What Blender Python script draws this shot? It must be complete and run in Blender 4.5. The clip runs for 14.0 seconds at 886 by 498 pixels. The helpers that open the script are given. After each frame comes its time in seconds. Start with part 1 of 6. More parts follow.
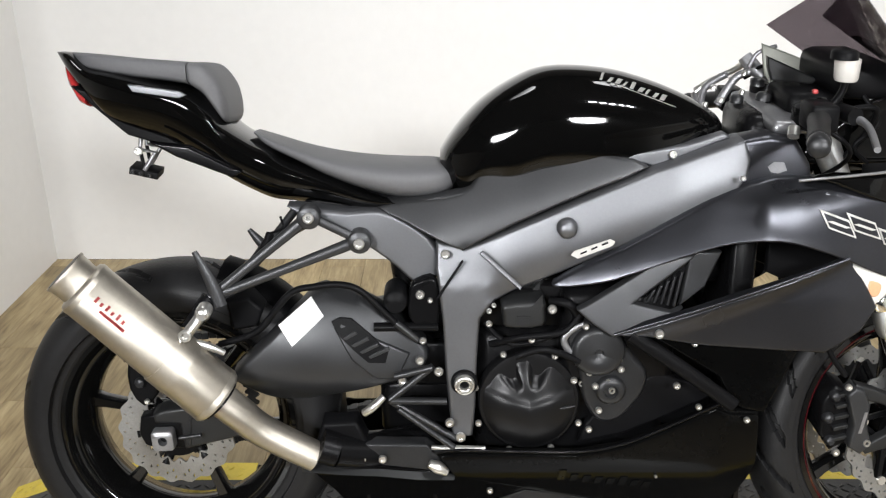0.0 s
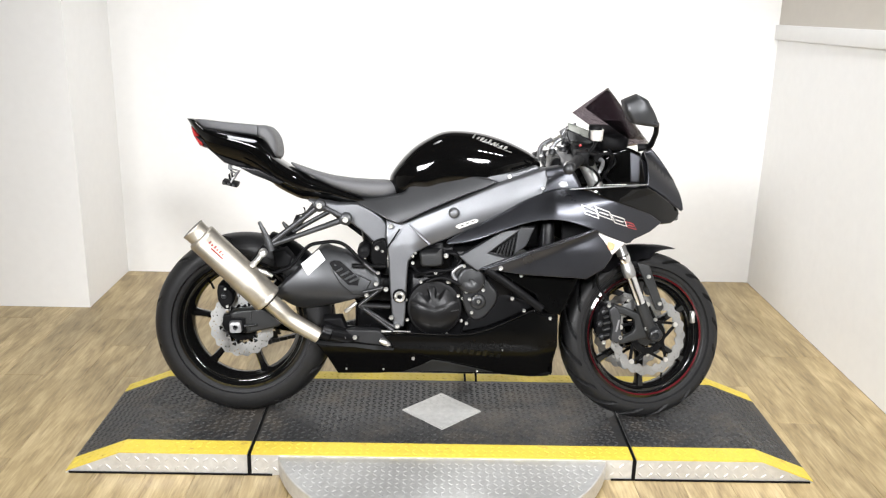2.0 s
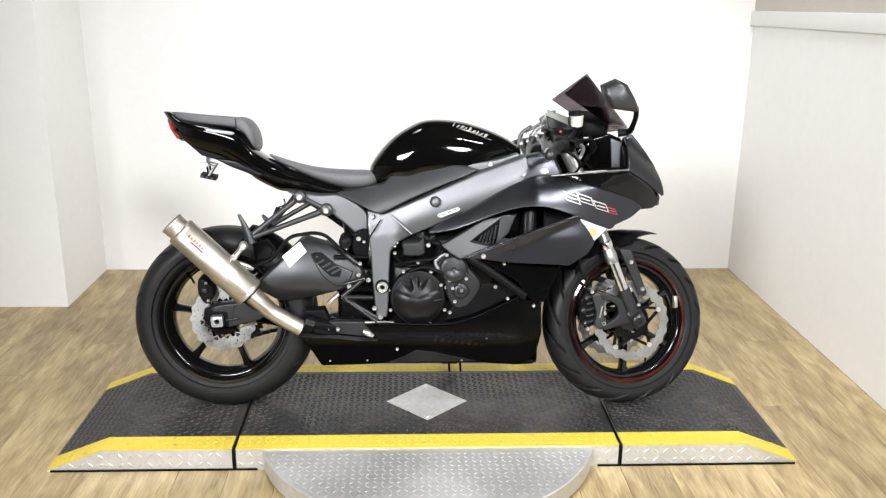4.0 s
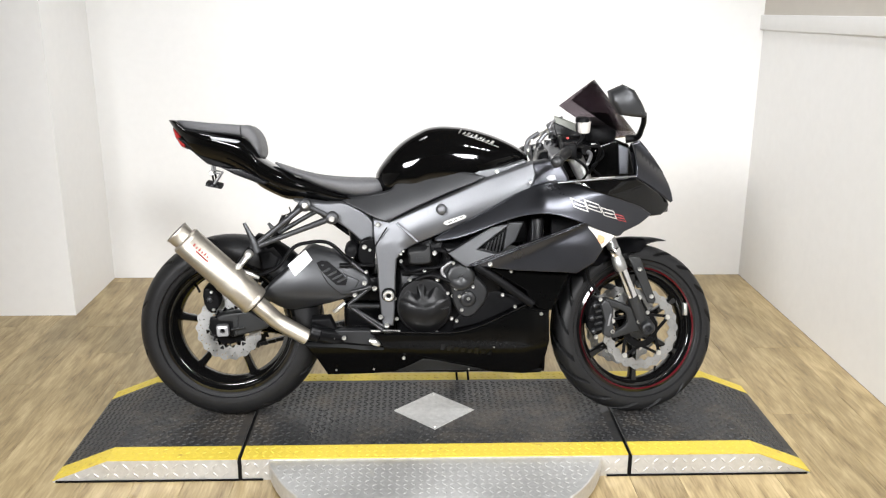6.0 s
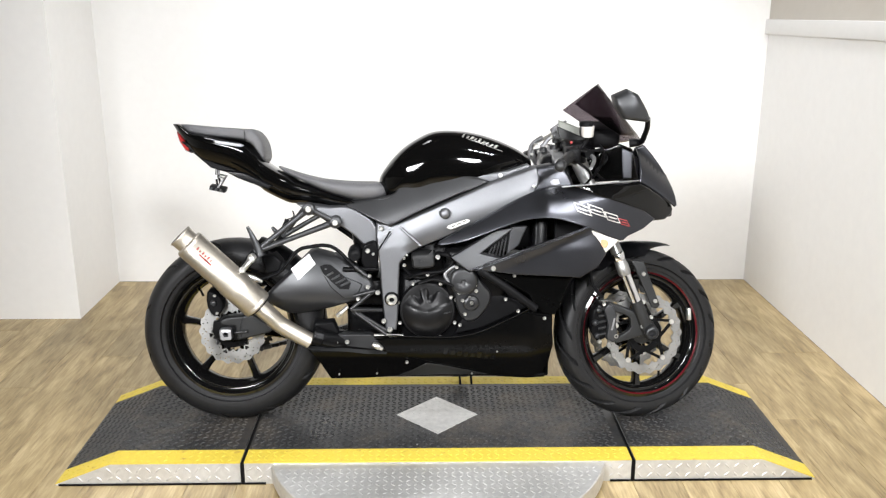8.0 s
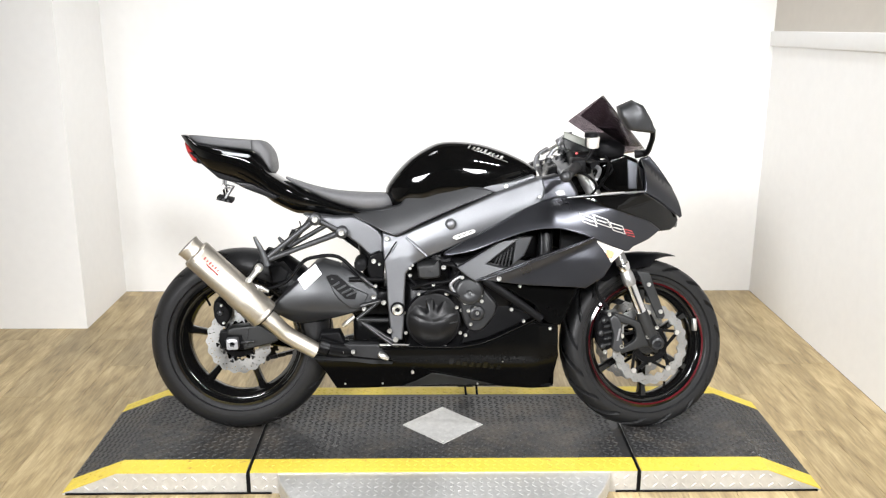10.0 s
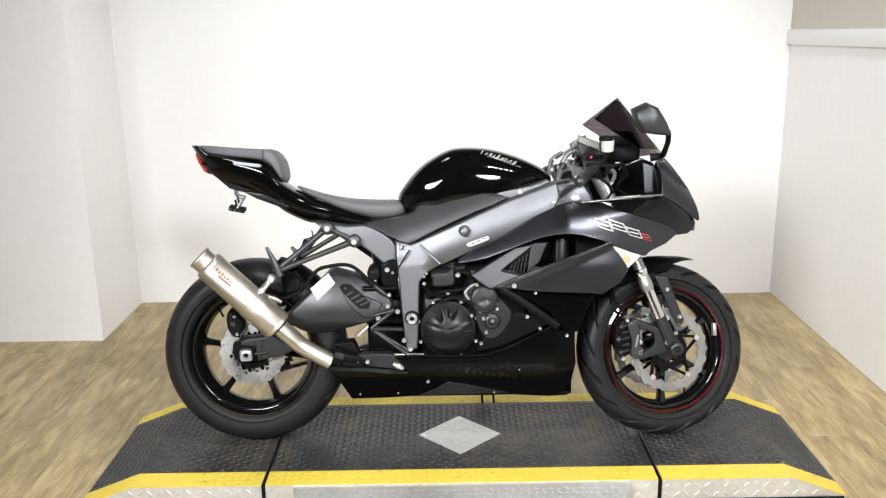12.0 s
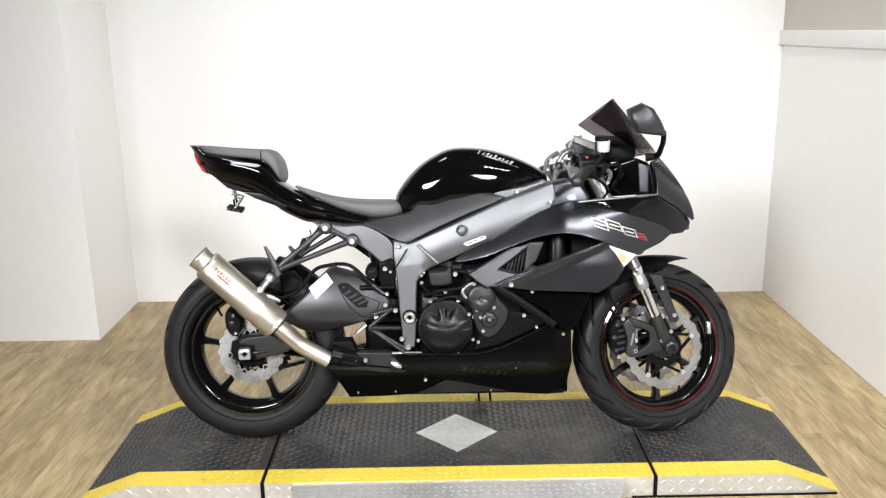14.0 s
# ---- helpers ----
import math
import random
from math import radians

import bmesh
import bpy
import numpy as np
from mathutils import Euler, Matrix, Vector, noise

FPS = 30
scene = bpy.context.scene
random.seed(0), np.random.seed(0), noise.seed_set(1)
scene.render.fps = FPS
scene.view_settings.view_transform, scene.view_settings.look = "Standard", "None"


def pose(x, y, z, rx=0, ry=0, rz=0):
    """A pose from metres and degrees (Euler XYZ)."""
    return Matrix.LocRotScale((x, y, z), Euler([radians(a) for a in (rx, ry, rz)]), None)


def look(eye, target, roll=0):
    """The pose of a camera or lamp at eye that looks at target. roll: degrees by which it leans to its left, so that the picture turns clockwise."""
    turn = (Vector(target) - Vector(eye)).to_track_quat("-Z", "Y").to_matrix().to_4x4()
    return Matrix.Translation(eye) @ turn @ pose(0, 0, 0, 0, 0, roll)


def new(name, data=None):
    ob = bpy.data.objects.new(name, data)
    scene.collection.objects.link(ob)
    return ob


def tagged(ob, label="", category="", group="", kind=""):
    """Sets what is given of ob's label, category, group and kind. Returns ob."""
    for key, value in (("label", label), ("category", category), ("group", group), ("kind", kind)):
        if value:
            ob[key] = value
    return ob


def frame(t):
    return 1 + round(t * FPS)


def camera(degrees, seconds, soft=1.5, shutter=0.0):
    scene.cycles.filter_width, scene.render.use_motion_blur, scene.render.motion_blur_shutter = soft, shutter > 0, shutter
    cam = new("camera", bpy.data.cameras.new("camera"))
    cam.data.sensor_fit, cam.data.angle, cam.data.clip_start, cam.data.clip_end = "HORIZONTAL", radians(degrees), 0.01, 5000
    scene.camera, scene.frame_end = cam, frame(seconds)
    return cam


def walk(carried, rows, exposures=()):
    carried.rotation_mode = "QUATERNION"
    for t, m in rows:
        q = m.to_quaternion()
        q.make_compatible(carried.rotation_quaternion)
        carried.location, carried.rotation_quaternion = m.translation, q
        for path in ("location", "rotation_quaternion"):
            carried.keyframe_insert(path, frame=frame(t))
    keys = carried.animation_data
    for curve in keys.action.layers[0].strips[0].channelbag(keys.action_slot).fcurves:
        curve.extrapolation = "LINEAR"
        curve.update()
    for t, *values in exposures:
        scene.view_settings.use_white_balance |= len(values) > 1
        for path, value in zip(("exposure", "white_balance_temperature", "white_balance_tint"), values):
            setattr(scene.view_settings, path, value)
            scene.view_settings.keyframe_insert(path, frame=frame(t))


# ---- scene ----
cam = camera(53.0, 14.0, soft=1.25)
PATH = [
    (0, (-0.19, -1.494, 1.312), (-0.180, 0.353, 0.550), 0.1),
    (0.5, (-0.112, -1.971, 1.376), (-0.001, -0.095, 0.690), 2.2),
    (1, (-0.13, -2.401, 1.449), (-0.029, -0.507, 0.814), 1.6),
    (1.5, (-0.098, -2.704, 1.470), (-0.040, -0.787, 0.903), 2.4),
    (2, (-0.061, -2.863, 1.482), (-0.025, -0.947, 0.91), 1.4),
    (2.5, (-0.082, -2.862, 1.467), (-0.021, -0.952, 0.879), 1.3),
    (5, (-0.06, -2.845, 1.456), (0.02, -0.931, 0.881), 0.5),
    (5.5, (-0.06, -2.837, 1.456), (0.01, -0.925, 0.874), 0.2),
    (6, (-0.053, -2.833, 1.458), (0.004, -0.917, 0.89), 0.2),
    (6.5, (-0.045, -2.826, 1.461), (0.008, -0.909, 0.89), 0.2),
    (7, (-0.04, -2.826, 1.458), (0.006, -0.911, 0.883), 0.3),
    (7.5, (-0.039, -2.827, 1.457), (0.004, -0.911, 0.887), 0.4),
    (8, (-0.045, -2.832, 1.456), (-0.001, -0.913, 0.898), 0.2),
    (10.5, (-0.048, -2.843, 1.457), (-0.02, -0.916, 0.923), 0.1),
    (11, (-0.053, -2.838, 1.456), (-0.011, -0.918, 0.899), -0.6),
    (11.5, (-0.041, -2.824, 1.455), (-0.007, -0.905, 0.891), -0.9),
    (12, (-0.035, -2.807, 1.456), (-0.042, -0.877, 0.932), -1.0),
    (12.5, (-0.038, -2.808, 1.458), (-0.058, -0.879, 0.93), -0.4),
    (13, (-0.039, -2.824, 1.459), (-0.051, -0.892, 0.941), -0.8),
    (13.5, (-0.047, -2.825, 1.461), (-0.03, -0.896, 0.931), -1.1),
    (14, (-0.052, -2.828, 1.462), (-0.041, -0.898, 0.936), -0.9),
]
EXPOSURE = [(0.0, -0.38), (0.5, -0.19), (1.0, -0.11), (1.5, 0.02), (2.5, 0.07), (5.0, -0.07), (6.5, -0.07), (8.0, -0.01), (10.5, 0.15), (11.0, 0.11), (12.5, -0.13), (13.3, -0.13), (14.0, -0.06)]
walk(cam, [(t, look(eye, target, roll)) for t, eye, target, roll in PATH], EXPOSURE)

# ---------- light ----------
world = bpy.data.worlds.new("world")
world.use_nodes = True
scene.world = world
world.node_tree.nodes["Background"].inputs[0].default_value = (0.9, 0.93, 1.0, 1)
world.node_tree.nodes["Background"].inputs[1].default_value = 0.03


CEIL = 3.1
# a bar of five ceiling spots to one side, after the five glints on the tank; added unseen fill: two over the back of
# the bay and two behind the viewer
SPOTS = [(0.75 + 0.17 * k, -1.50 + 0.03 * abs(k - 2), 50, 125, 0.05, (-0.75, 0.6, 0.5)) for k in range(5)]
SPOTS += [(-0.9, 0.7, 80, 80, 0.25, (-0.9, 0.8, 0.0)), (0.9, 0.7, 80, 80, 0.25, (0.9, 0.8, 0.0))]
SPOTS += [(-2.1, -4.2, 2100, 66, 0.7, (1.0, 0.3, 0.3)), (1.2, -4.4, 1180, 64, 0.5, (-0.6, 0.1, 0.2))]
for sx, sy, watts, wide, size, aim in SPOTS:
    data = bpy.data.lights.new("unseen_spot", "SPOT")
    data.energy, data.color, data.spot_size, data.spot_blend, data.shadow_soft_size = watts, (0.978, 0.985, 1.0), radians(wide), 0.9, size
    ob = new("unseen_spot", data)
    ob.matrix_world = look((sx, sy, CEIL - 0.12), aim)


# ---------- materials ----------
def material(name, colour, rough=0.5, metal=0.0, vary=0.1, scale=30.0, bump=0.0, bump_scale=200.0, coat=0.0, rough_vary=0.1, each=0.0, spec=0.5):
    """A painted or plain surface with two scales of uneven colour, gloss and fine relief."""
    m = bpy.data.materials.new(name)
    m.use_nodes = True
    n, l = m.node_tree.nodes, m.node_tree.links
    b = n["Principled BSDF"]
    b.inputs["Metallic"].default_value = metal
    b.inputs["Specular IOR Level"].default_value = spec
    b.inputs["Coat Weight"].default_value = coat
    b.inputs["Coat Roughness"].default_value = 0.06
    co = n.new("ShaderNodeTexCoord")
    big, fine = n.new("ShaderNodeTexNoise"), n.new("ShaderNodeTexNoise")
    big.inputs["Scale"].default_value, fine.inputs["Scale"].default_value = scale * 0.2, scale * 4
    for t in (big, fine):
        t.inputs["Detail"].default_value = 4
        l.new(co.outputs["Object"], t.inputs["Vector"])
    mix = n.new("ShaderNodeMath")
    mix.operation = "ADD"
    l.new(big.outputs[0], mix.inputs[0])
    l.new(fine.outputs[0], mix.inputs[1])
    ramp = n.new("ShaderNodeMapRange")
    ramp.inputs[1].default_value, ramp.inputs[2].default_value = 0.6, 1.4
    ramp.inputs[3].default_value, ramp.inputs[4].default_value = 1 - vary, 1 + vary
    l.new(mix.outputs[0], ramp.inputs[0])
    hsv = n.new("ShaderNodeHueSaturation")
    hsv.inputs["Color"].default_value = (*colour, 1)
    value = ramp.outputs[0]
    if each:
        info, er, mul = n.new("ShaderNodeObjectInfo"), n.new("ShaderNodeMapRange"), n.new("ShaderNodeMath")
        er.inputs[3].default_value, er.inputs[4].default_value = 1 - each, 1 + each
        mul.operation = "MULTIPLY"
        l.new(info.outputs["Random"], er.inputs[0])
        l.new(er.outputs[0], mul.inputs[0])
        l.new(value, mul.inputs[1])
        value = mul.outputs[0]
    l.new(value, hsv.inputs["Value"])
    l.new(hsv.outputs[0], b.inputs["Base Color"])
    rr = n.new("ShaderNodeMapRange")
    rr.inputs[1].default_value, rr.inputs[2].default_value = 0.3, 0.7
    rr.inputs[3].default_value, rr.inputs[4].default_value = max(0.02, rough - rough_vary * rough), min(1, rough + rough_vary * rough)
    l.new(big.outputs[0], rr.inputs[0])
    l.new(rr.outputs[0], b.inputs["Roughness"])
    if bump:
        tex, bp = n.new("ShaderNodeTexNoise"), n.new("ShaderNodeBump")
        tex.inputs["Scale"].default_value, tex.inputs["Detail"].default_value = bump_scale, 3
        l.new(co.outputs["Object"], tex.inputs["Vector"])
        bp.inputs["Strength"].default_value, bp.inputs["Distance"].default_value = bump, 0.002
        l.new(tex.outputs[0], bp.inputs["Height"])
        l.new(bp.outputs[0], b.inputs["Normal"])
    return m


def dusty(m, colour, scale, low, high):
    """Lays worn, dusty patches over the plain colour."""
    n, l = m.node_tree.nodes, m.node_tree.links
    hsv = [k for k in n if k.type == "HUE_SAT"][0]
    mx, tx, rg, co = n.new("ShaderNodeMix"), n.new("ShaderNodeTexNoise"), n.new("ShaderNodeMapRange"), n.new("ShaderNodeTexCoord")
    mx.data_type = "RGBA"
    mx.inputs[6].default_value = hsv.inputs["Color"].default_value[:]
    mx.inputs[7].default_value = (*colour, 1)
    tx.inputs["Scale"].default_value, tx.inputs["Detail"].default_value, tx.inputs["Roughness"].default_value = scale, 8, 0.7
    rg.inputs[1].default_value, rg.inputs[2].default_value = low, high
    l.new(co.outputs["Object"], tx.inputs["Vector"])
    l.new(tx.outputs[0], rg.inputs[0])
    l.new(rg.outputs[0], mx.inputs[0])
    l.new(mx.outputs[2], hsv.inputs["Color"])
    return m


def glassy(name, colour, rough=0.03, clear=0.9, bend=1.3):
    m = bpy.data.materials.new(name)
    m.use_nodes = True
    b = m.node_tree.nodes["Principled BSDF"]
    b.inputs["Base Color"].default_value = (*colour, 1)
    b.inputs["Roughness"].default_value = rough
    b.inputs["Transmission Weight"].default_value = clear
    b.inputs["IOR"].default_value = bend
    return m


def wood_material():
    """Vinyl planks of pale oak: grain along y, knots, a tone of its own for each plank."""
    m = bpy.data.materials.new("oak_plank")
    m.use_nodes = True
    n, l = m.node_tree.nodes, m.node_tree.links
    b = n["Principled BSDF"]
    co, info, comb, add = n.new("ShaderNodeTexCoord"), n.new("ShaderNodeObjectInfo"), n.new("ShaderNodeCombineXYZ"), n.new("ShaderNodeVectorMath")
    mul = n.new("ShaderNodeMath")
    mul.operation, mul.inputs[1].default_value = "MULTIPLY", 37.0
    l.new(info.outputs["Random"], mul.inputs[0])
    for k in range(3):
        l.new(mul.outputs[0], comb.inputs[k])
    l.new(co.outputs["Object"], add.inputs[0])
    l.new(comb.outputs[0], add.inputs[1])

    def streak(sx, sy, detail):
        mp, tx = n.new("ShaderNodeMapping"), n.new("ShaderNodeTexNoise")
        mp.inputs["Scale"].default_value = (sx, sy, 1)
        tx.inputs["Scale"].default_value, tx.inputs["Detail"].default_value, tx.inputs["Distortion"].default_value = 1, detail, 0.5
        l.new(add.outputs[0], mp.inputs[0])
        l.new(mp.outputs[0], tx.inputs["Vector"])
        return tx
    broad, grain = streak(20, 4.5, 5), streak(130, 11.0, 6)
    ramp = n.new("ShaderNodeValToRGB")
    e = ramp.color_ramp.elements
    e[0].position, e[0].color = 0.33, (0.190, 0.134, 0.062, 1)
    e[1].position, e[1].color = 0.68, (0.52, 0.408, 0.225, 1)
    mid = e.new(0.5)
    mid.color = (0.350, 0.263, 0.132, 1)
    mx = n.new("ShaderNodeMix")
    mx.inputs[0].default_value = 0.42
    l.new(broad.outputs[0], mx.inputs[2])
    l.new(grain.outputs[0], mx.inputs[3])
    l.new(mx.outputs[0], ramp.inputs[0])
    hsv, er = n.new("ShaderNodeHueSaturation"), n.new("ShaderNodeMapRange")
    er.inputs[3].default_value, er.inputs[4].default_value = 0.84, 1.14
    l.new(info.outputs["Random"], er.inputs[0])
    l.new(er.outputs[0], hsv.inputs["Value"])
    l.new(ramp.outputs[0], hsv.inputs["Color"])
    l.new(hsv.outputs[0], b.inputs["Base Color"])
    b.inputs["Roughness"].default_value = 0.42
    bp = n.new("ShaderNodeBump")
    bp.inputs["Strength"].default_value, bp.inputs["Distance"].default_value = 0.25, 0.001
    l.new(grain.outputs[0], bp.inputs["Height"])
    l.new(bp.outputs[0], b.inputs["Normal"])
    return m


WALL = material("white_wall_paint", (0.80, 0.793, 0.778), 0.55, vary=0.025, scale=6, bump=0.15, bump_scale=300)
BEIGE = material("beige_wall_band", (0.50, 0.465, 0.41), 0.55, vary=0.04, scale=5, bump=0.1, bump_scale=300)
WOOD = wood_material()
# for unseen walls and ceiling, added dark to keep bounce and reflections low
UNSEEN_DARK = material("unseen_dark_wall", (0.075, 0.068, 0.062), 0.6, vary=0.1, scale=3)
RUBBER_MAT = material("black_tread_mat", (0.026, 0.026, 0.0265), 0.38, vary=0.35, scale=18, bump=0.2, bump_scale=150, rough_vary=0.35, spec=0.35)
dusty(RUBBER_MAT, (0.070, 0.060, 0.048), 7, 0.48, 0.74)
YELLOW = material("yellow_edge_paint", (0.64, 0.49, 0.06), 0.5, vary=0.08, scale=25, bump=0.2)
dusty(YELLOW, (0.42, 0.27, 0.05), 26, 0.58, 0.70)
PLATE = material("bright_tread_plate", (0.60, 0.595, 0.58), 0.5, metal=0.7, vary=0.16, scale=14, rough_vary=0.3, bump=0.1)
GLOSS = material("gloss_black_paint", (0.002, 0.002, 0.002), 0.05, vary=0.1, spec=0.35)
SATIN = material("satin_ebony_paint", (0.054, 0.0555, 0.063), 0.3, metal=0.85, vary=0.06, scale=60, bump=0.03, bump_scale=900)
FRAME = material("flat_grey_frame_paint", (0.148, 0.151, 0.160), 0.42, metal=0.8, vary=0.06, scale=60, bump=0.04, bump_scale=900)
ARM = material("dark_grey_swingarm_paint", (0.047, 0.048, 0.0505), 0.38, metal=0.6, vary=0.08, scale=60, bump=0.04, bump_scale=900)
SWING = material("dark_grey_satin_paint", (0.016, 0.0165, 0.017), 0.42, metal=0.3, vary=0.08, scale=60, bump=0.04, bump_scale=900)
PLASTIC = material("black_plastic", (0.0045, 0.0045, 0.005), 0.42, vary=0.15, scale=50, bump=0.1, bump_scale=700, spec=0.08)
DARK = material("dark_engine_metal", (0.006, 0.006, 0.0065), 0.28, metal=0.3, vary=0.25, scale=50, bump=0.1, bump_scale=400, spec=0.12)
CASE = material("grey_black_engine_case", (0.024, 0.0245, 0.026), 0.34, metal=0.4, vary=0.2, scale=60, bump=0.1, bump_scale=400)
VINYL = material("black_seat_vinyl", (0.11, 0.11, 0.115), 0.5, vary=0.1, scale=50, bump=0.3, bump_scale=900, spec=0.4)
RUBBER = material("tyre_rubber", (0.012, 0.012, 0.0125), 0.44, vary=0.25, scale=20, bump=0.2, bump_scale=300, spec=0.2)
RIM = material("gloss_black_rim", (0.004, 0.004, 0.004), 0.08, vary=0.1, spec=0.5)
COVER = material("glossy_black_cover", (0.003, 0.003, 0.0035), 0.2, vary=0.2, scale=60, bump=0.03, bump_scale=500, spec=0.3)
RED = material("red_pinstripe", (0.065, 0.003, 0.006), 0.25, vary=0.1)
STEEL = material("brake_disc_steel", (0.33, 0.33, 0.325), 0.4, metal=0.85, vary=0.15, scale=80, rough_vary=0.3)
CHROME = material("polished_fork_steel", (0.75, 0.75, 0.76), 0.16, metal=1.0, vary=0.05)
TITAN = material("brushed_titanium", (0.47, 0.435, 0.375), 0.46, metal=0.95, vary=0.10, scale=25, rough_vary=0.25, bump=0.05, bump_scale=500)
ALLOY = material("grey_cast_alloy", (0.30, 0.30, 0.31), 0.40, metal=0.8, vary=0.15, scale=60)
BOLT = material("zinc_bolt", (0.66, 0.65, 0.62), 0.3, metal=0.9, vary=0.1, scale=200)
WHITE = material("white_sticker", (0.82, 0.82, 0.82), 0.5, vary=0.03)
SILVER = material("silver_print", (0.62, 0.61, 0.58), 0.4, metal=0.4, vary=0.04)
REDPRINT = material("red_print", (0.42, 0.05, 0.05), 0.45, vary=0.05)
ORANGE = material("amber_lens", (0.72, 0.36, 0.20), 0.25, vary=0.1)
LENS = material("clear_indicator_lens", (0.66, 0.64, 0.60), 0.15, vary=0.05, coat=0.6)
REDLENS = material("red_tail_lens", (0.42, 0.03, 0.03), 0.2, vary=0.1, coat=0.5)
SCREEN = glassy("smoked_windscreen", (0.060, 0.044, 0.053), 0.02, 1.0, 1.1)
# pale grey with the light on the far inner fairing put into the colour
LIT_LINER = material("lit_cockpit_liner", (0.26, 0.265, 0.235), 0.5, vary=0.1)
BELLY = material("scuffed_gloss_black_paint", (0.0025, 0.0025, 0.0025), 0.12, vary=0.2, bump=0.03, bump_scale=300, spec=0.08, rough_vary=0.4)
CLUTCH = material("satin_black_cover", (0.007, 0.007, 0.0075), 0.34, metal=0.3, vary=0.2, scale=60, bump=0.03, bump_scale=500, spec=0.3)
GHOST = material("faded_belly_print", (0.006, 0.006, 0.006), 0.12, vary=0.3, spec=0.12)
CLEARPOT = material("milky_reservoir", (0.60, 0.575, 0.54), 0.35, vary=0.05)


# ---------- mesh helpers ----------
def finish(name, bm, mat, smooth=40):
    bmesh.ops.recalc_face_normals(bm, faces=bm.faces[:])
    me = bpy.data.meshes.new(name)
    bm.to_mesh(me)
    bm.free()
    me.materials.append(mat)
    if smooth:
        me.shade_smooth()
        me.set_sharp_from_angle(angle=radians(smooth))
    return me


def thing(name, where, label, category, group="", kind=""):
    ob = new(name)
    ob.location = where
    ob.empty_display_size = 0.1
    return tagged(ob, label, category, group, kind)


LEAN, STAND_Y, STAND_Z = radians(11.5), -0.094, 0.0735


def view_to_machine(x, y, z, ref):
    """The side elevation of the motorcycle is traced to fit the camera's view, from 2.8 m off; this casts a point of it
    along the view ray into the leaning machine's own axes, for a part that lies ref to the side of the middle plane."""
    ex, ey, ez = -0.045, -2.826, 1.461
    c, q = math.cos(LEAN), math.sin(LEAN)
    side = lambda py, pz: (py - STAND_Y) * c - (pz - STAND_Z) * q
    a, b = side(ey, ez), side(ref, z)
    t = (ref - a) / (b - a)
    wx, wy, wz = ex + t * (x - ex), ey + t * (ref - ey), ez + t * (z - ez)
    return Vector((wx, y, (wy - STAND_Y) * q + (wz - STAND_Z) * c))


def of_machine(ob):
    while ob is not None and ob.parent is not None:
        ob = ob.parent
    return ob is not None and ob.name == "motorcycle"


def adopt(ob, parent):
    ob.parent = parent
    if parent.parent is None and parent.type == "EMPTY" and parent.name != "motorcycle":
        ob.matrix_parent_inverse = Matrix.Translation(-Vector(parent.location))


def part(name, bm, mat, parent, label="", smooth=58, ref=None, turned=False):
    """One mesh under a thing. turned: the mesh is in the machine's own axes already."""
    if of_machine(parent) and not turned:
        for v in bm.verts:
            v.co = view_to_machine(*v.co, v.co.y if ref is None else -abs(v.co.y) if ref == "both" else ref)
    ob = new(name, finish(name, bm, mat, smooth))
    if parent is not None:
        adopt(ob, parent)
    if label:
        tagged(ob, label)
    return ob


def box(bm, x0, y0, z0, x1, y1, z1, bevel=0.0):
    r = bmesh.ops.create_cube(bm, size=1.0, matrix=Matrix.LocRotScale(((x0 + x1) / 2, (y0 + y1) / 2, (z0 + z1) / 2), None, (abs(x1 - x0), abs(y1 - y0), abs(z1 - z0))))
    if bevel:
        es = {e for v in r["verts"] for e in v.link_edges}
        bmesh.ops.bevel(bm, geom=list(es), offset=bevel, segments=2, affect="EDGES", profile=0.5)
    return bm


def curve(points, n=4, closed=True):
    """Points on a rounded line (Catmull-Rom) through the given ones."""
    pts = [Vector(p) for p in points]
    out, c = [], len(pts)
    for i in range(c if closed else c - 1):
        a, b = pts[i], pts[(i + 1) % c]
        p = pts[i - 1] if closed or i else a
        q = pts[(i + 2) % c] if closed or i + 2 < c else b
        for k in range(n):
            t = k / n
            out.append(0.5 * ((2 * a) + (b - p) * t + (2 * p - 5 * a + 4 * b - q) * t * t + (3 * a - p - 3 * b + q) * t ** 3))
    if not closed:
        out.append(pts[-1])
    return out


def rise(d, soft=0.014):
    """d where it is above zero, with a rounded bend."""
    return 0.5 * (d + math.sqrt(d * d + soft * soft)) - 0.5 * soft


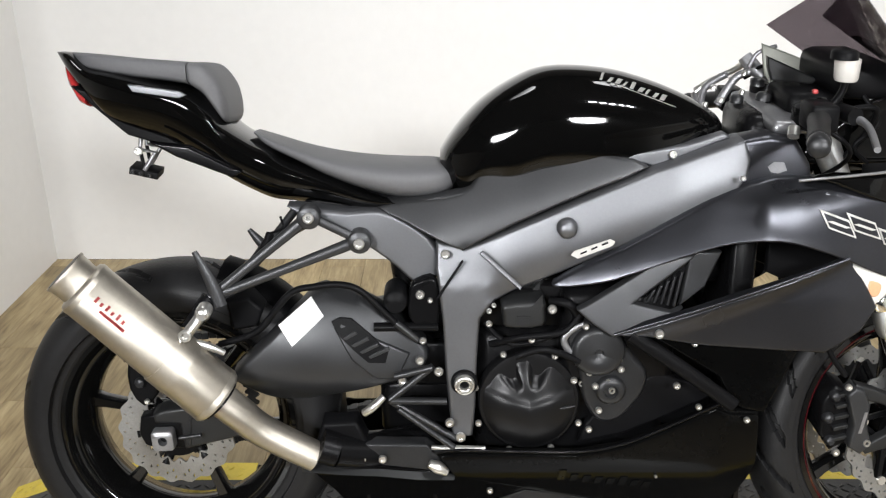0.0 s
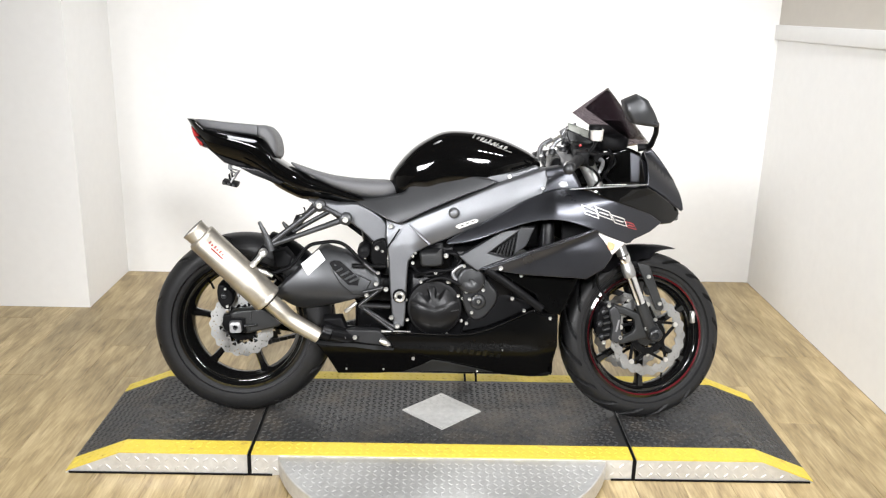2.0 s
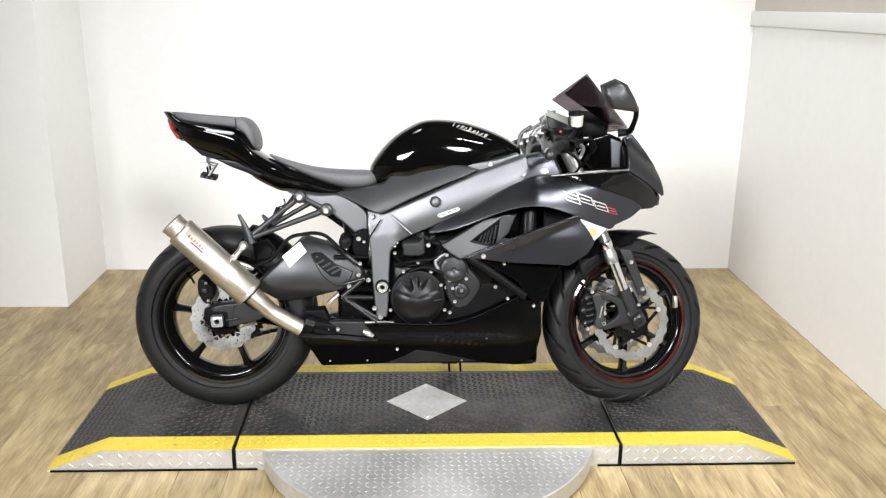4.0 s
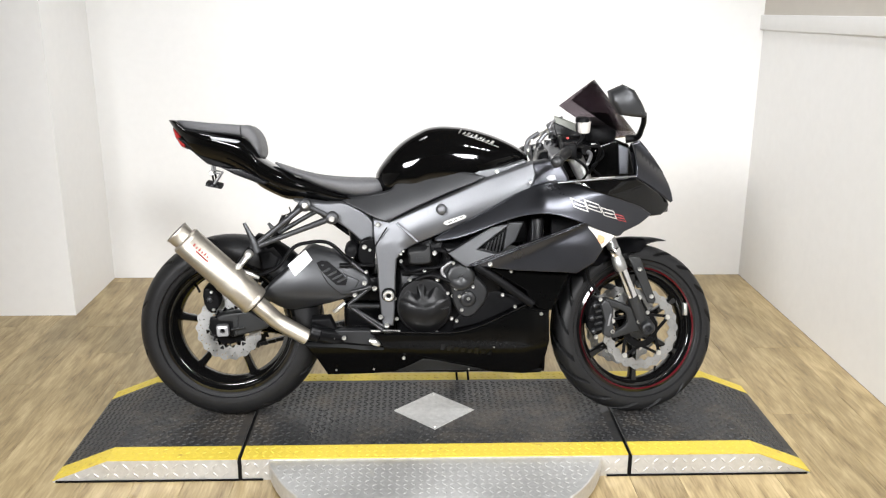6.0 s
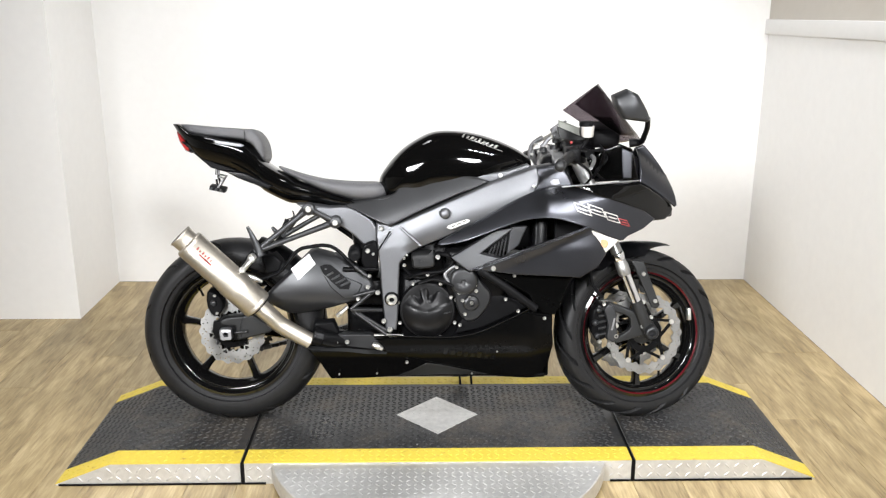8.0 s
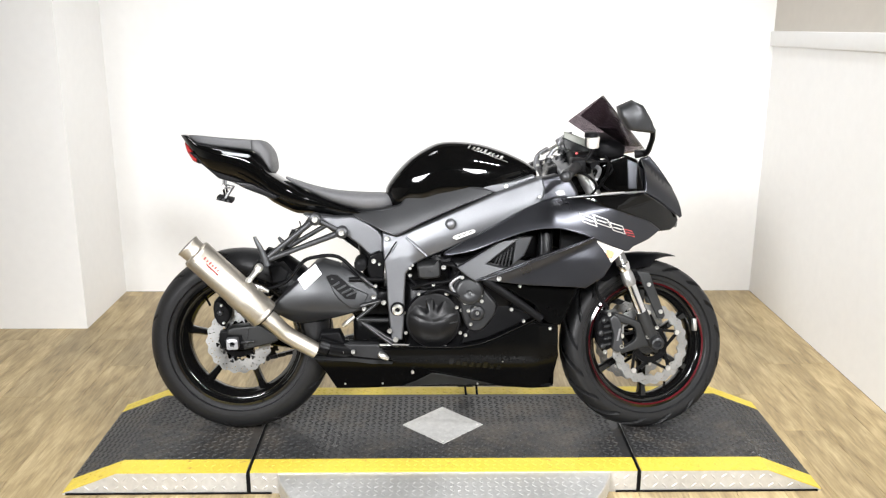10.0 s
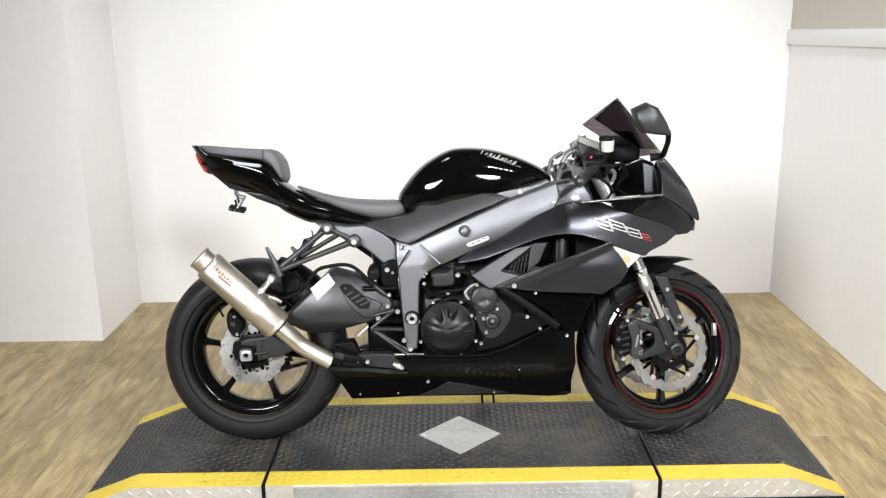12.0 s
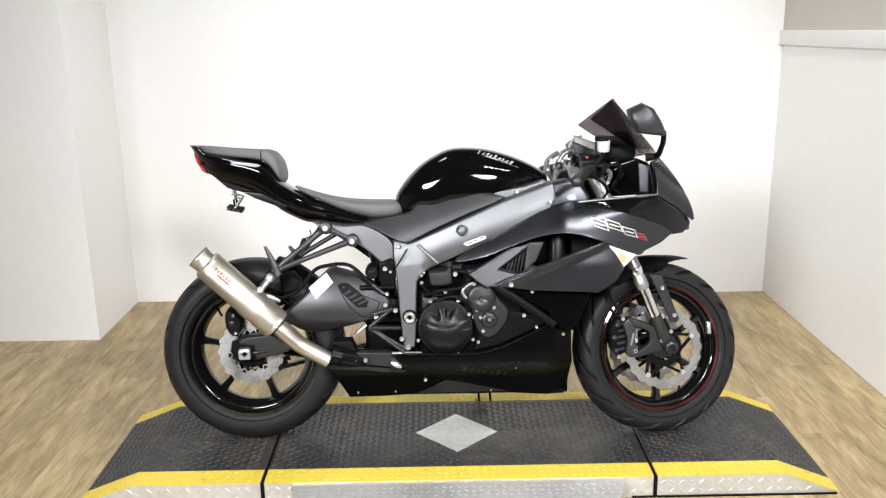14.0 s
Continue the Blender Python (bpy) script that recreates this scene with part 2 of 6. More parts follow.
def panel(outline, depth, thick, step=0.03, edge=0.004, n=1, turn=0.0):
    """A side panel: an outline in x and z, laid on the surface y = depth(x, z), with rounded edges and a thickness to the inside."""
    bm = bmesh.new()
    pts = curve([(x, 0, z) for x, z in outline], n) if n > 1 else [Vector((x, 0, z)) for x, z in outline]
    f = bm.faces.new([bm.verts.new(p) for p in pts])
    if edge:
        bmesh.ops.inset_region(bm, faces=[f], thickness=edge * 0.3, use_boundary=True, use_even_offset=True)
        bmesh.ops.inset_region(bm, faces=[f], thickness=edge * 0.6, use_boundary=True, use_even_offset=True)
        bmesh.ops.inset_region(bm, faces=[f], thickness=edge * 0.4, use_boundary=True, use_even_offset=True)
        bmesh.ops.inset_region(bm, faces=[f], thickness=edge * 0.3, use_boundary=True, use_even_offset=True)
    ca, sa = math.cos(radians(turn)), math.sin(radians(turn))
    for axis in (Vector((ca, 0, sa)), Vector((-sa, 0, ca))):
        along = [p.dot(axis) for p in pts]
        at = min(along) + step * 0.5
        while at < max(along) - 0.2 * step:
            bmesh.ops.bisect_plane(bm, geom=bm.verts[:] + bm.edges[:] + bm.faces[:], plane_co=axis * at, plane_no=axis, dist=0.0003)
            at += step
    side = -1 if callable(depth) and depth(pts[0].x, pts[0].z) < 0 or not callable(depth) and depth < 0 else 1
    bmesh.ops.remove_doubles(bm, verts=bm.verts[:], dist=min(0.0006, edge * 0.22) if edge else 0.0006)
    bmesh.ops.dissolve_degenerate(bm, edges=bm.edges[:], dist=0.0002)
    rim_a = np.array([(p.x, p.z) for p in pts])
    rim_d = np.roll(rim_a, -1, axis=0) - rim_a
    rim_l = np.maximum((rim_d ** 2).sum(1), 1e-12)
    for v in bm.verts:
        if edge:
            q = np.array((v.co.x, v.co.z))
            t = np.clip(((q - rim_a) * rim_d).sum(1) / rim_l, 0, 1)
            near = float(np.sqrt((((rim_a + rim_d * t[:, None]) - q) ** 2).sum(1)).min())
            drop = edge * 0.9 * (1 - math.sqrt(1 - max(0.0, 1 - near / (edge * 1.3)) ** 2))
        else:
            drop = 0.0
        v.co.y = (depth(v.co.x, v.co.z) if callable(depth) else depth) - side * drop
    front = bm.faces[:]
    r = bmesh.ops.extrude_face_region(bm, geom=front, use_keep_orig=True)
    for v in [g for g in r["geom"] if isinstance(g, bmesh.types.BMVert)]:
        v.co.y -= side * thick
    return bm


def loft(sections, n=28, power=2.4, caps=True):
    """A body through rings across x. A section: x, half width, z of the bottom, z of the top, and (optional) how far up the widest place lies."""
    bm = bmesh.new()
    rings = []
    for x, w, z0, z1, *rest in sections:
        mid = z0 + (z1 - z0) * (rest[0] if rest else 0.45)
        p = rest[1] if len(rest) > 1 else power
        ring = []
        for k in range(n):
            a = 2 * math.pi * k / n
            c, s = math.cos(a), math.sin(a)
            y = w * math.copysign(abs(c) ** (2 / p), c)
            up = math.copysign(abs(s) ** (2 / p), s)
            ring.append(bm.verts.new((x, y, mid + up * ((z1 - mid) if s > 0 else (mid - z0)))))
        rings.append(ring)
    for a, b in zip(rings, rings[1:]):
        for k in range(n):
            bm.faces.new((a[k], a[(k + 1) % n], b[(k + 1) % n], b[k]))
    if caps:
        bm.faces.new(rings[0])
        bm.faces.new(rings[-1][::-1])
    return bm


def smooth_rows(rows, n=5):
    """Rows of numbers, n steps between each two, rounded."""
    a = np.array([list(r) for r in rows], float)
    out = []
    for i in range(len(a) - 1):
        p, q = a[max(i - 1, 0)], a[min(i + 2, len(a) - 1)]
        for k in range(n):
            t = k / n
            out.append(0.5 * (2 * a[i] + (a[i + 1] - p) * t + (2 * p - 5 * a[i] + 4 * a[i + 1] - q) * t * t + (3 * a[i] - p - 3 * a[i + 1] + q) * t ** 3))
    return [tuple(float(v) for v in r) for r in out + [a[-1]]]


def tube(points, radius, n=12, steps=6, bm=None, flat=1.0):
    """A pipe along a rounded line; radius is one number or one for each point."""
    bm = bm or bmesh.new()
    rad = radius if isinstance(radius, (list, tuple)) else [radius] * len(points)
    rows = smooth_rows([(*p, r) for p, r in zip(points, rad)], steps) if steps > 1 else [(*p, r) for p, r in zip(points, rad)]
    pts = [Vector(r[:3]) for r in rows]
    rings, up = [], None
    for i, p in enumerate(pts):
        d = (pts[min(i + 1, len(pts) - 1)] - pts[max(i - 1, 0)]).normalized()
        if up is None:
            up = Vector((0, 1, 0)) if abs(d.y) < 0.9 else Vector((0, 0, 1))
        side = d.cross(up).normalized()
        up = side.cross(d).normalized()
        rings.append([bm.verts.new(p + rows[i][3] * (math.cos(2 * math.pi * k / n) * side + flat * math.sin(2 * math.pi * k / n) * up)) for k in range(n)])
    for a, b in zip(rings, rings[1:]):
        for k in range(n):
            bm.faces.new((a[k], a[(k + 1) % n], b[(k + 1) % n], b[k]))
    bm.faces.new(rings[0])
    bm.faces.new(rings[-1][::-1])
    return bm


def lathe(profile, centre, n=64, bm=None, closed=False, axis="y", dent=None):
    """Turns a profile of (radius, along) round an axis through centre."""
    bm = bm or bmesh.new()
    rings = []
    for k in range(n):
        a = 2 * math.pi * k / n
        ring = []
        for i, (r, h) in enumerate(profile):
            if dent:
                cut = dent(a, h, r)
                r, h = r - cut, h - math.copysign(min(abs(h), cut), h)
            v = Vector((r * math.cos(a), h, r * math.sin(a))) if axis == "y" else Vector((r * math.cos(a), r * math.sin(a), h))
            ring.append(bm.verts.new(Vector(centre) + v))
        rings.append(ring)
    m = len(profile)
    for k in range(n):
        a, b = rings[k], rings[(k + 1) % n]
        for i in range(m if closed else m - 1):
            bm.faces.new((a[i], a[(i + 1) % m], b[(i + 1) % m], b[i]))
    if not closed:
        for i in (0, m - 1):
            if profile[i][0] > 1e-4:
                bm.faces.new([r[i] for r in rings])
    bmesh.ops.remove_doubles(bm, verts=bm.verts[:], dist=1e-5)
    return bm


def bolt_mesh(name, r, mat):
    bm = lathe([(0.0, 0.0), (r, 0.0), (r, -0.004), (r * 0.8, -0.006), (r * 0.5, -0.006), (r * 0.45, -0.002), (0.0, -0.002)], (0, 0, 0), 14)
    return finish(name, bm, mat)


BOLTS = {}


def bolt(parent, x, y, z, r=0.008, mat=None):
    mat, r = mat or BOLT, r * 0.8
    key = (r, mat.name)
    if key not in BOLTS:
        BOLTS[key] = bolt_mesh("bolt", r, mat)
    ob = new("bolt", BOLTS[key])
    adopt(ob, parent)
    ob.location = view_to_machine(x, y, z, -abs(y))
    return ob


# ---------- the room ----------
PANEL_TOP = 1.80
LEFT, RIGHT, BACK, JOG = -1.623, 1.642, 1.588, 1.042


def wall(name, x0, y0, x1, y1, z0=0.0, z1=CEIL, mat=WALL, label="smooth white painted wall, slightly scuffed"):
    # the unseen top of a white wall is made dark for the reflections
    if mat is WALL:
        up = part(name + "_upper", box(bmesh.new(), x0, y0, PANEL_TOP, x1, y1, z1), UNSEEN_DARK, None, smooth=0)
        tagged(up, "unseen dark wall above the white, added to darken reflections", "wall", kind="structure")
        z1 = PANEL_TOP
    ob = part(name, box(bmesh.new(), x0, y0, z0, x1, y1, z1), mat, None, smooth=0)
    return tagged(ob, label, "wall", kind="structure")


wall("wall_north", LEFT - 0.12, BACK, RIGHT + 0.12, BACK + 0.12)
wall("wall_recess", LEFT - 0.12, JOG + 0.12, LEFT, BACK)
wall("wall_jog", -3.2, JOG, LEFT, JOG + 0.12)
wall("wall_east", RIGHT, -5.0, RIGHT + 0.12, BACK)
wall("wall_west", -3.32, -5.0, -3.2, JOG + 0.12)
wall("wall_south", -3.32, -5.12, RIGHT + 0.12, -5.0, mat=UNSEEN_DARK, label="unseen plain dark wall, added to close the room")
ob = part("ceiling", box(bmesh.new(), -3.32, -5.12, CEIL, RIGHT + 0.12, BACK + 0.12, CEIL + 0.1), UNSEEN_DARK, None, smooth=0)
tagged(ob, "unseen plain dark ceiling, added to close the room", "ceiling", kind="structure")
# shelf lip along the east wall
bm = box(bmesh.new(), RIGHT - 0.02, -4.98, 1.257, RIGHT, BACK, 1.328, 0.004)
for v in bm.verts:
    v.co.z += 0.025 * (BACK - v.co.y)
lip = part("trim", bm, WALL, None)
tagged(lip, "white painted trim board along the wall", "trim", kind="structure")
bm = box(bmesh.new(), RIGHT - 0.004, -4.98, 1.327, RIGHT, BACK, PANEL_TOP - 0.17)
for v in bm.verts:
    v.co.z += 0.025 * (BACK - v.co.y)
band = part("wall_band", bm, BEIGE, None, smooth=0)
tagged(band, "beige wall band above the white trim board", "wall", kind="structure")


# ---------- the ramp ----------
TOP, FRONT, REAR, INF, INR = 0.07, -0.402, 0.215, -0.322, 0.152
SEAM, CREST, TOE = 0.600, 1.0, 1.17


def deck_mesh(x0, x1, toe=None, y0=FRONT, y1=REAR, z_off=0.0, low=0.0):
    """A deck from x0 to x1, sloping to the floor at toe."""
    bm = bmesh.new()
    outline = [(x0, low), (x0, TOP + z_off), (x1, TOP + z_off)]
    outline += [(toe, 0.004 + z_off), (toe, low)] if toe is not None else [(x1, low)]
    a = [bm.verts.new((x, y0, z)) for x, z in outline]
    b = [bm.verts.new((x, y1, z)) for x, z in outline]
    c = len(outline)
    for k in range(c):
        bm.faces.new((a[k], a[(k + 1) % c], b[(k + 1) % c], b[k]))
    bm.faces.new(a)
    bm.faces.new(b[::-1])
    return bm


def slab(bm, x0, x1, toe, y0, y1, h):
    """A thin layer h above the deck, following its slope."""
    xs = [x0, x1] + ([toe] if toe is not None else [])
    zs = [TOP, TOP] + ([0.004] if toe is not None else [])
    lo = [[bm.verts.new((x, y, z + 0.0005)) for y in (y0, y1)] for x, z in zip(xs, zs)]
    hi = [[bm.verts.new((x, y, z + h)) for y in (y0, y1)] for x, z in zip(xs, zs)]
    for k in range(len(xs) - 1):
        bm.faces.new((hi[k][0], hi[k + 1][0], hi[k + 1][1], hi[k][1]))
        bm.faces.new((lo[k][0], lo[k + 1][0], hi[k + 1][0], hi[k][0]))
        bm.faces.new((lo[k][1], hi[k][1], hi[k + 1][1], lo[k + 1][1]))
    bm.faces.new((lo[0][0], hi[0][0], hi[0][1], lo[0][1]))
    bm.faces.new((lo[-1][0], lo[-1][1], hi[-1][1], hi[-1][0]))
    return bm


def lug(bm, m, length, width, h):
    """One raised lozenge of tread plate."""
    base = [(-length, 0), (-length * 0.4, -width), (length * 0.4, -width), (length, 0), (length * 0.4, width), (-length * 0.4, width)]
    v = [bm.verts.new(m @ Vector((x, y, 0))) for x, y in base]
    t = [bm.verts.new(m @ Vector((x * 0.55, y * 0.4, h))) for x, y in base]
    for k in range(6):
        bm.faces.new((v[k], v[(k + 1) % 6], t[(k + 1) % 6], t[k]))
    bm.faces.new(t)


def tread(area, place, pitch, length, width, h, turn=45, rows=None):
    """Lozenges at right angles by turns over area (u0, v0, u1, v1); place gives a matrix for u, v or None."""
    bm = bmesh.new()
    u0, v0, u1, v1 = area
    step = rows or pitch
    for i in range(int((u1 - u0) / pitch)):
        for j in range(int((v1 - v0) / step)):
            m = place(u0 + (i + 0.5) * pitch, v0 + (j + 0.5) * step)
            if m is not None:
                lug(bm, m @ Matrix.Rotation(radians(turn if (i + j) % 2 else -turn), 4, "Z"), length, width, h)
    return bm


def on_deck(x, y):
    if abs(x) > CREST:
        s = 1 if x > 0 else -1
        k = (abs(x) - CREST) / (TOE - CREST)
        return Matrix.Translation((x, y, TOP + 0.003 - (TOP - 0.004) * k)) @ Matrix.Rotation(s * math.atan2(TOP - 0.004, TOE - CREST), 4, "Y")
    return Matrix.Translation((x, y, TOP + 0.003))


def skirt(x0, x1, toe):
    def place(u, v):
        if toe is not None and abs(u) > CREST and v > TOP - (abs(u) - CREST) / (TOE - CREST) * TOP - 0.008:
            return None
        return Matrix.Translation((u, FRONT, v)) @ Matrix.Rotation(radians(90), 4, "X")
    a, b = sorted((x0, toe if toe is not None else x1))
    return tread((a, 0.005, b, TOP), place, 0.03, 0.012, 0.003, 0.0015)


def ramp_section(name, x0, x1, toe, label):
    t = thing(name, ((x0 + x1) / 2, (FRONT + REAR) / 2, 0), label, "ramp", "sections of the ramp")
    part("deck", deck_mesh(x0, x1, toe), PLATE, t, "bright tread plate side skirt", smooth=0)
    part("tread_mat", slab(bmesh.new(), x0, x1, toe, INF, INR, 0.003), RUBBER_MAT, t, "worn black tread mat", smooth=0)
    for y0, y1 in ((FRONT, INF), (INR, REAR)):
        part("yellow_edge", slab(bmesh.new(), x0, x1, toe, y0, y1, 0.0036), YELLOW, t, "yellow painted warning edge", smooth=0)
    far = toe if toe is not None else x1
    a, b = sorted((x0, far))

    def place(u, v):
        if abs(u) + abs(v + 0.092) < 0.14 or abs(u) > TOE - 0.012:
            return None
        return on_deck(u, v)
    ob = part("tread_pattern", tread((a + 0.004, INF + 0.004, b - 0.004, INR - 0.004), place, 0.0215, 0.0112, 0.0034, 0.0024, 38, 0.0175), RUBBER_MAT, t, smooth=0)
    ob["kind"] = "stuff"
    for y0, y1 in ((FRONT, INF), (INR, REAR)):
        ob = part("edge_pattern", tread((a + 0.004, y0 + 0.003, b - 0.004, y1 - 0.003), lambda u, v: Matrix.Translation((0, 0, 0.0007)) @ on_deck(u, v) if abs(u) < TOE - 0.012 else None, 0.0245, 0.0095, 0.0026, 0.0016, 40), YELLOW, t, smooth=0)
        ob["kind"] = "stuff"
    ob = part("skirt_pattern", skirt(x0, x1, toe), PLATE, t, smooth=0)
    ob["kind"] = "stuff"
    return t


G = 0.006
centre = ramp_section("ramp_centre", -SEAM + G, SEAM - G, None, "centre ramp deck with black tread mat and yellow edges")
ramp_section("ramp_end", -SEAM - G, -CREST, -TOE, "sloping end ramp with black tread mat and yellow edges")
ramp_section("ramp_end", SEAM + G, CREST, TOE, "sloping end ramp with black tread mat and yellow edges")
# black filler in the joints; at the skirts' foot a rubber edge on the ends, a painted shadow gap on the centre
for x in (-SEAM, SEAM):
    part("joint_strip", box(bmesh.new(), x - G + 0.0005, FRONT - 0.003, 0.0, x + G - 0.0005, REAR, TOP - 0.002), PLASTIC, centre, "black filler strip in the joint")
for x0, x1 in ((-TOE + 0.01, -SEAM - G), (-SEAM + G, -0.53), (0.53, SEAM - G), (SEAM + G, TOE - 0.01)):
    part("foot_strip", box(bmesh.new(), x0, FRONT - 0.004, 0.0, x1, FRONT - 0.0005, 0.006), PLASTIC, centre, "black foot strip, rubber at the ends, shadow gap at the centre")
# the bright lozenge plate in the middle of the mat
bm = bmesh.new()
for z, s in ((TOP + 0.0031, 0.137), (TOP + 0.0052, 0.136)):
    vs = [bm.verts.new((x * s, -0.092 + y * s, z)) for x, y in ((-1, 0), (0, -1), (1, 0), (0, 1))]
    bm.faces.new(vs)
bm.faces.ensure_lookup_table()
vs = bm.verts[:]
for k in range(4):
    bm.faces.new((vs[k], vs[(k + 1) % 4], vs[4 + (k + 1) % 4], vs[4 + k]))
part("centre_plate", bm, PLATE, centre, "bright square tread plate set cornerwise", smooth=0)
ob = part("plate_pattern", tread((-0.137, -0.229, 0.137, 0.045), lambda u, v: Matrix.Translation((u, v, TOP + 0.0051)) if abs(u) + abs(v + 0.092) < 0.128 else None, 0.0225, 0.0095, 0.0028, 0.0011), PLATE, centre, smooth=0)
ob["kind"] = "stuff"
for u, v in ((-0.118, 0), (0.118, 0), (0, 0.118), (0, -0.118)):
    bm = lathe([(0.0, 0.0), (0.005, 0.0), (0.004, 0.002), (0.0, 0.002)], (u, -0.092 + v, TOP + 0.005), 12, axis="z")
    part("screw", bm, BOLT, centre)

# the round turntable plate in front of the centre deck
DISC_R, DISC_Y = 0.532, -0.253
turn = thing("turntable_plate", (0, DISC_Y, 0), "round bright tread plate turntable half under the ramp", "turntable")
bm = bmesh.new()
a0 = math.asin((FRONT - 0.002 - DISC_Y) / DISC_R)
arc = [(DISC_R * math.cos(a), DISC_Y + DISC_R * math.sin(a)) for a in np.linspace(a0, -math.pi - a0, 64)]
lo = [bm.verts.new((x, y, 0.012)) for x, y in arc]
mi = [bm.verts.new((x, y, TOP - 0.006)) for x, y in arc]
hi = [bm.verts.new((x * 0.995, DISC_Y + (y - DISC_Y) * 0.995, TOP - 0.003)) for x, y in arc]
for p, q in ((lo, mi), (mi, hi)):
    for k in range(len(arc) - 1):
        bm.faces.new((p[k], p[k + 1], q[k + 1], q[k]))
bm.faces.new(hi)
bm.faces.new(lo[::-1])
part("plate", bm, PLATE, turn, "bright tread plate disc", smooth=30)


def on_disc(u, v):
    return Matrix.Translation((u, v, TOP - 0.003)) if math.hypot(u, v - DISC_Y) < DISC_R - 0.015 else None


ob = part("plate_pattern", tread((-0.53, DISC_Y - 0.53, 0.53, FRONT - 0.004), on_disc, 0.0225, 0.0095, 0.0028, 0.0011), PLATE, turn, smooth=0)
ob["kind"] = "stuff"
bm = bmesh.new()
arc2 = [(0.97 * x, DISC_Y + (y - DISC_Y) * 0.97) for x, y in arc]
lo = [bm.verts.new((x, y, 0.0)) for x, y in arc2]
hi = [bm.verts.new((x, y, 0.012)) for x, y in arc2]
for k in range(len(arc) - 1):
    bm.faces.new((lo[k], lo[k + 1], hi[k + 1], hi[k]))
bm.faces.new(lo[::-1])
part("base_ring", bm, DARK, turn)


# ---------- the motorcycle ----------
bike = thing("motorcycle", (0, STAND_Y, STAND_Z), "black sport motorcycle with a titanium muffler, parked on the ramp", "motorcycle")
bike.rotation_euler.x = -LEAN


def mirrored(bm):
    for v in bm.verts:
        v.co.y = -v.co.y
    bmesh.ops.reverse_faces(bm, faces=bm.faces[:])
    return bm


def pair(name, make, mat, parent, label=""):
    """One part on the near side and its mirror image on the far side."""
    a = part(name, make(), mat, parent, label, ref="both")
    part(name, mirrored(make()), mat, parent, label, ref="both")
    return a


def moved(name, bm, mat, parent, m=None, label="", smooth=58):
    if m is not None:
        bm.transform(m)
    return part(name, bm, mat, parent, label, smooth, turned=m is not None)


# wheels
RW, FW = Vector((-0.668, 0, 0.3045)), Vector((0.668, 0, 0.2835))
RR, FR = 0.291, 0.273
RS = Matrix.Translation(RW) @ Matrix.Scale(1.034, 4) @ Matrix.Translation(-RW)
# the front wheel is turned a little to the far side about the raked steering axis
RAKE = Vector((-0.40, 0, 0.917)).normalized()
STEER = Matrix.Translation(FW) @ Matrix.Rotation(radians(12), 4, RAKE) @ Matrix.Scale(1.033, 4) @ Matrix.Translation(-FW)


def tyre_profile(R, half, bead, bead_half, n=64):
    pts = []
    drop = half * 0.62
    for k in range(n + 1):
        a = math.pi * (k / n - 0.5)
        s, c = math.sin(a), math.cos(a)
        pts.append((R - drop + drop * c ** 0.9 if abs(c) > 1e-6 else R - drop, half * math.copysign(abs(s) ** 0.92, s)))
    side = [(R - drop - 0.012, half * 0.985), (bead + 0.018, half * 0.86), (bead + 0.008, bead_half + 0.006), (bead, bead_half)]
    return [(r, -h) for r, h in side[::-1]] + pts + side + [(bead - 0.004, bead_half - 0.006), (bead - 0.004, -bead_half + 0.006)]


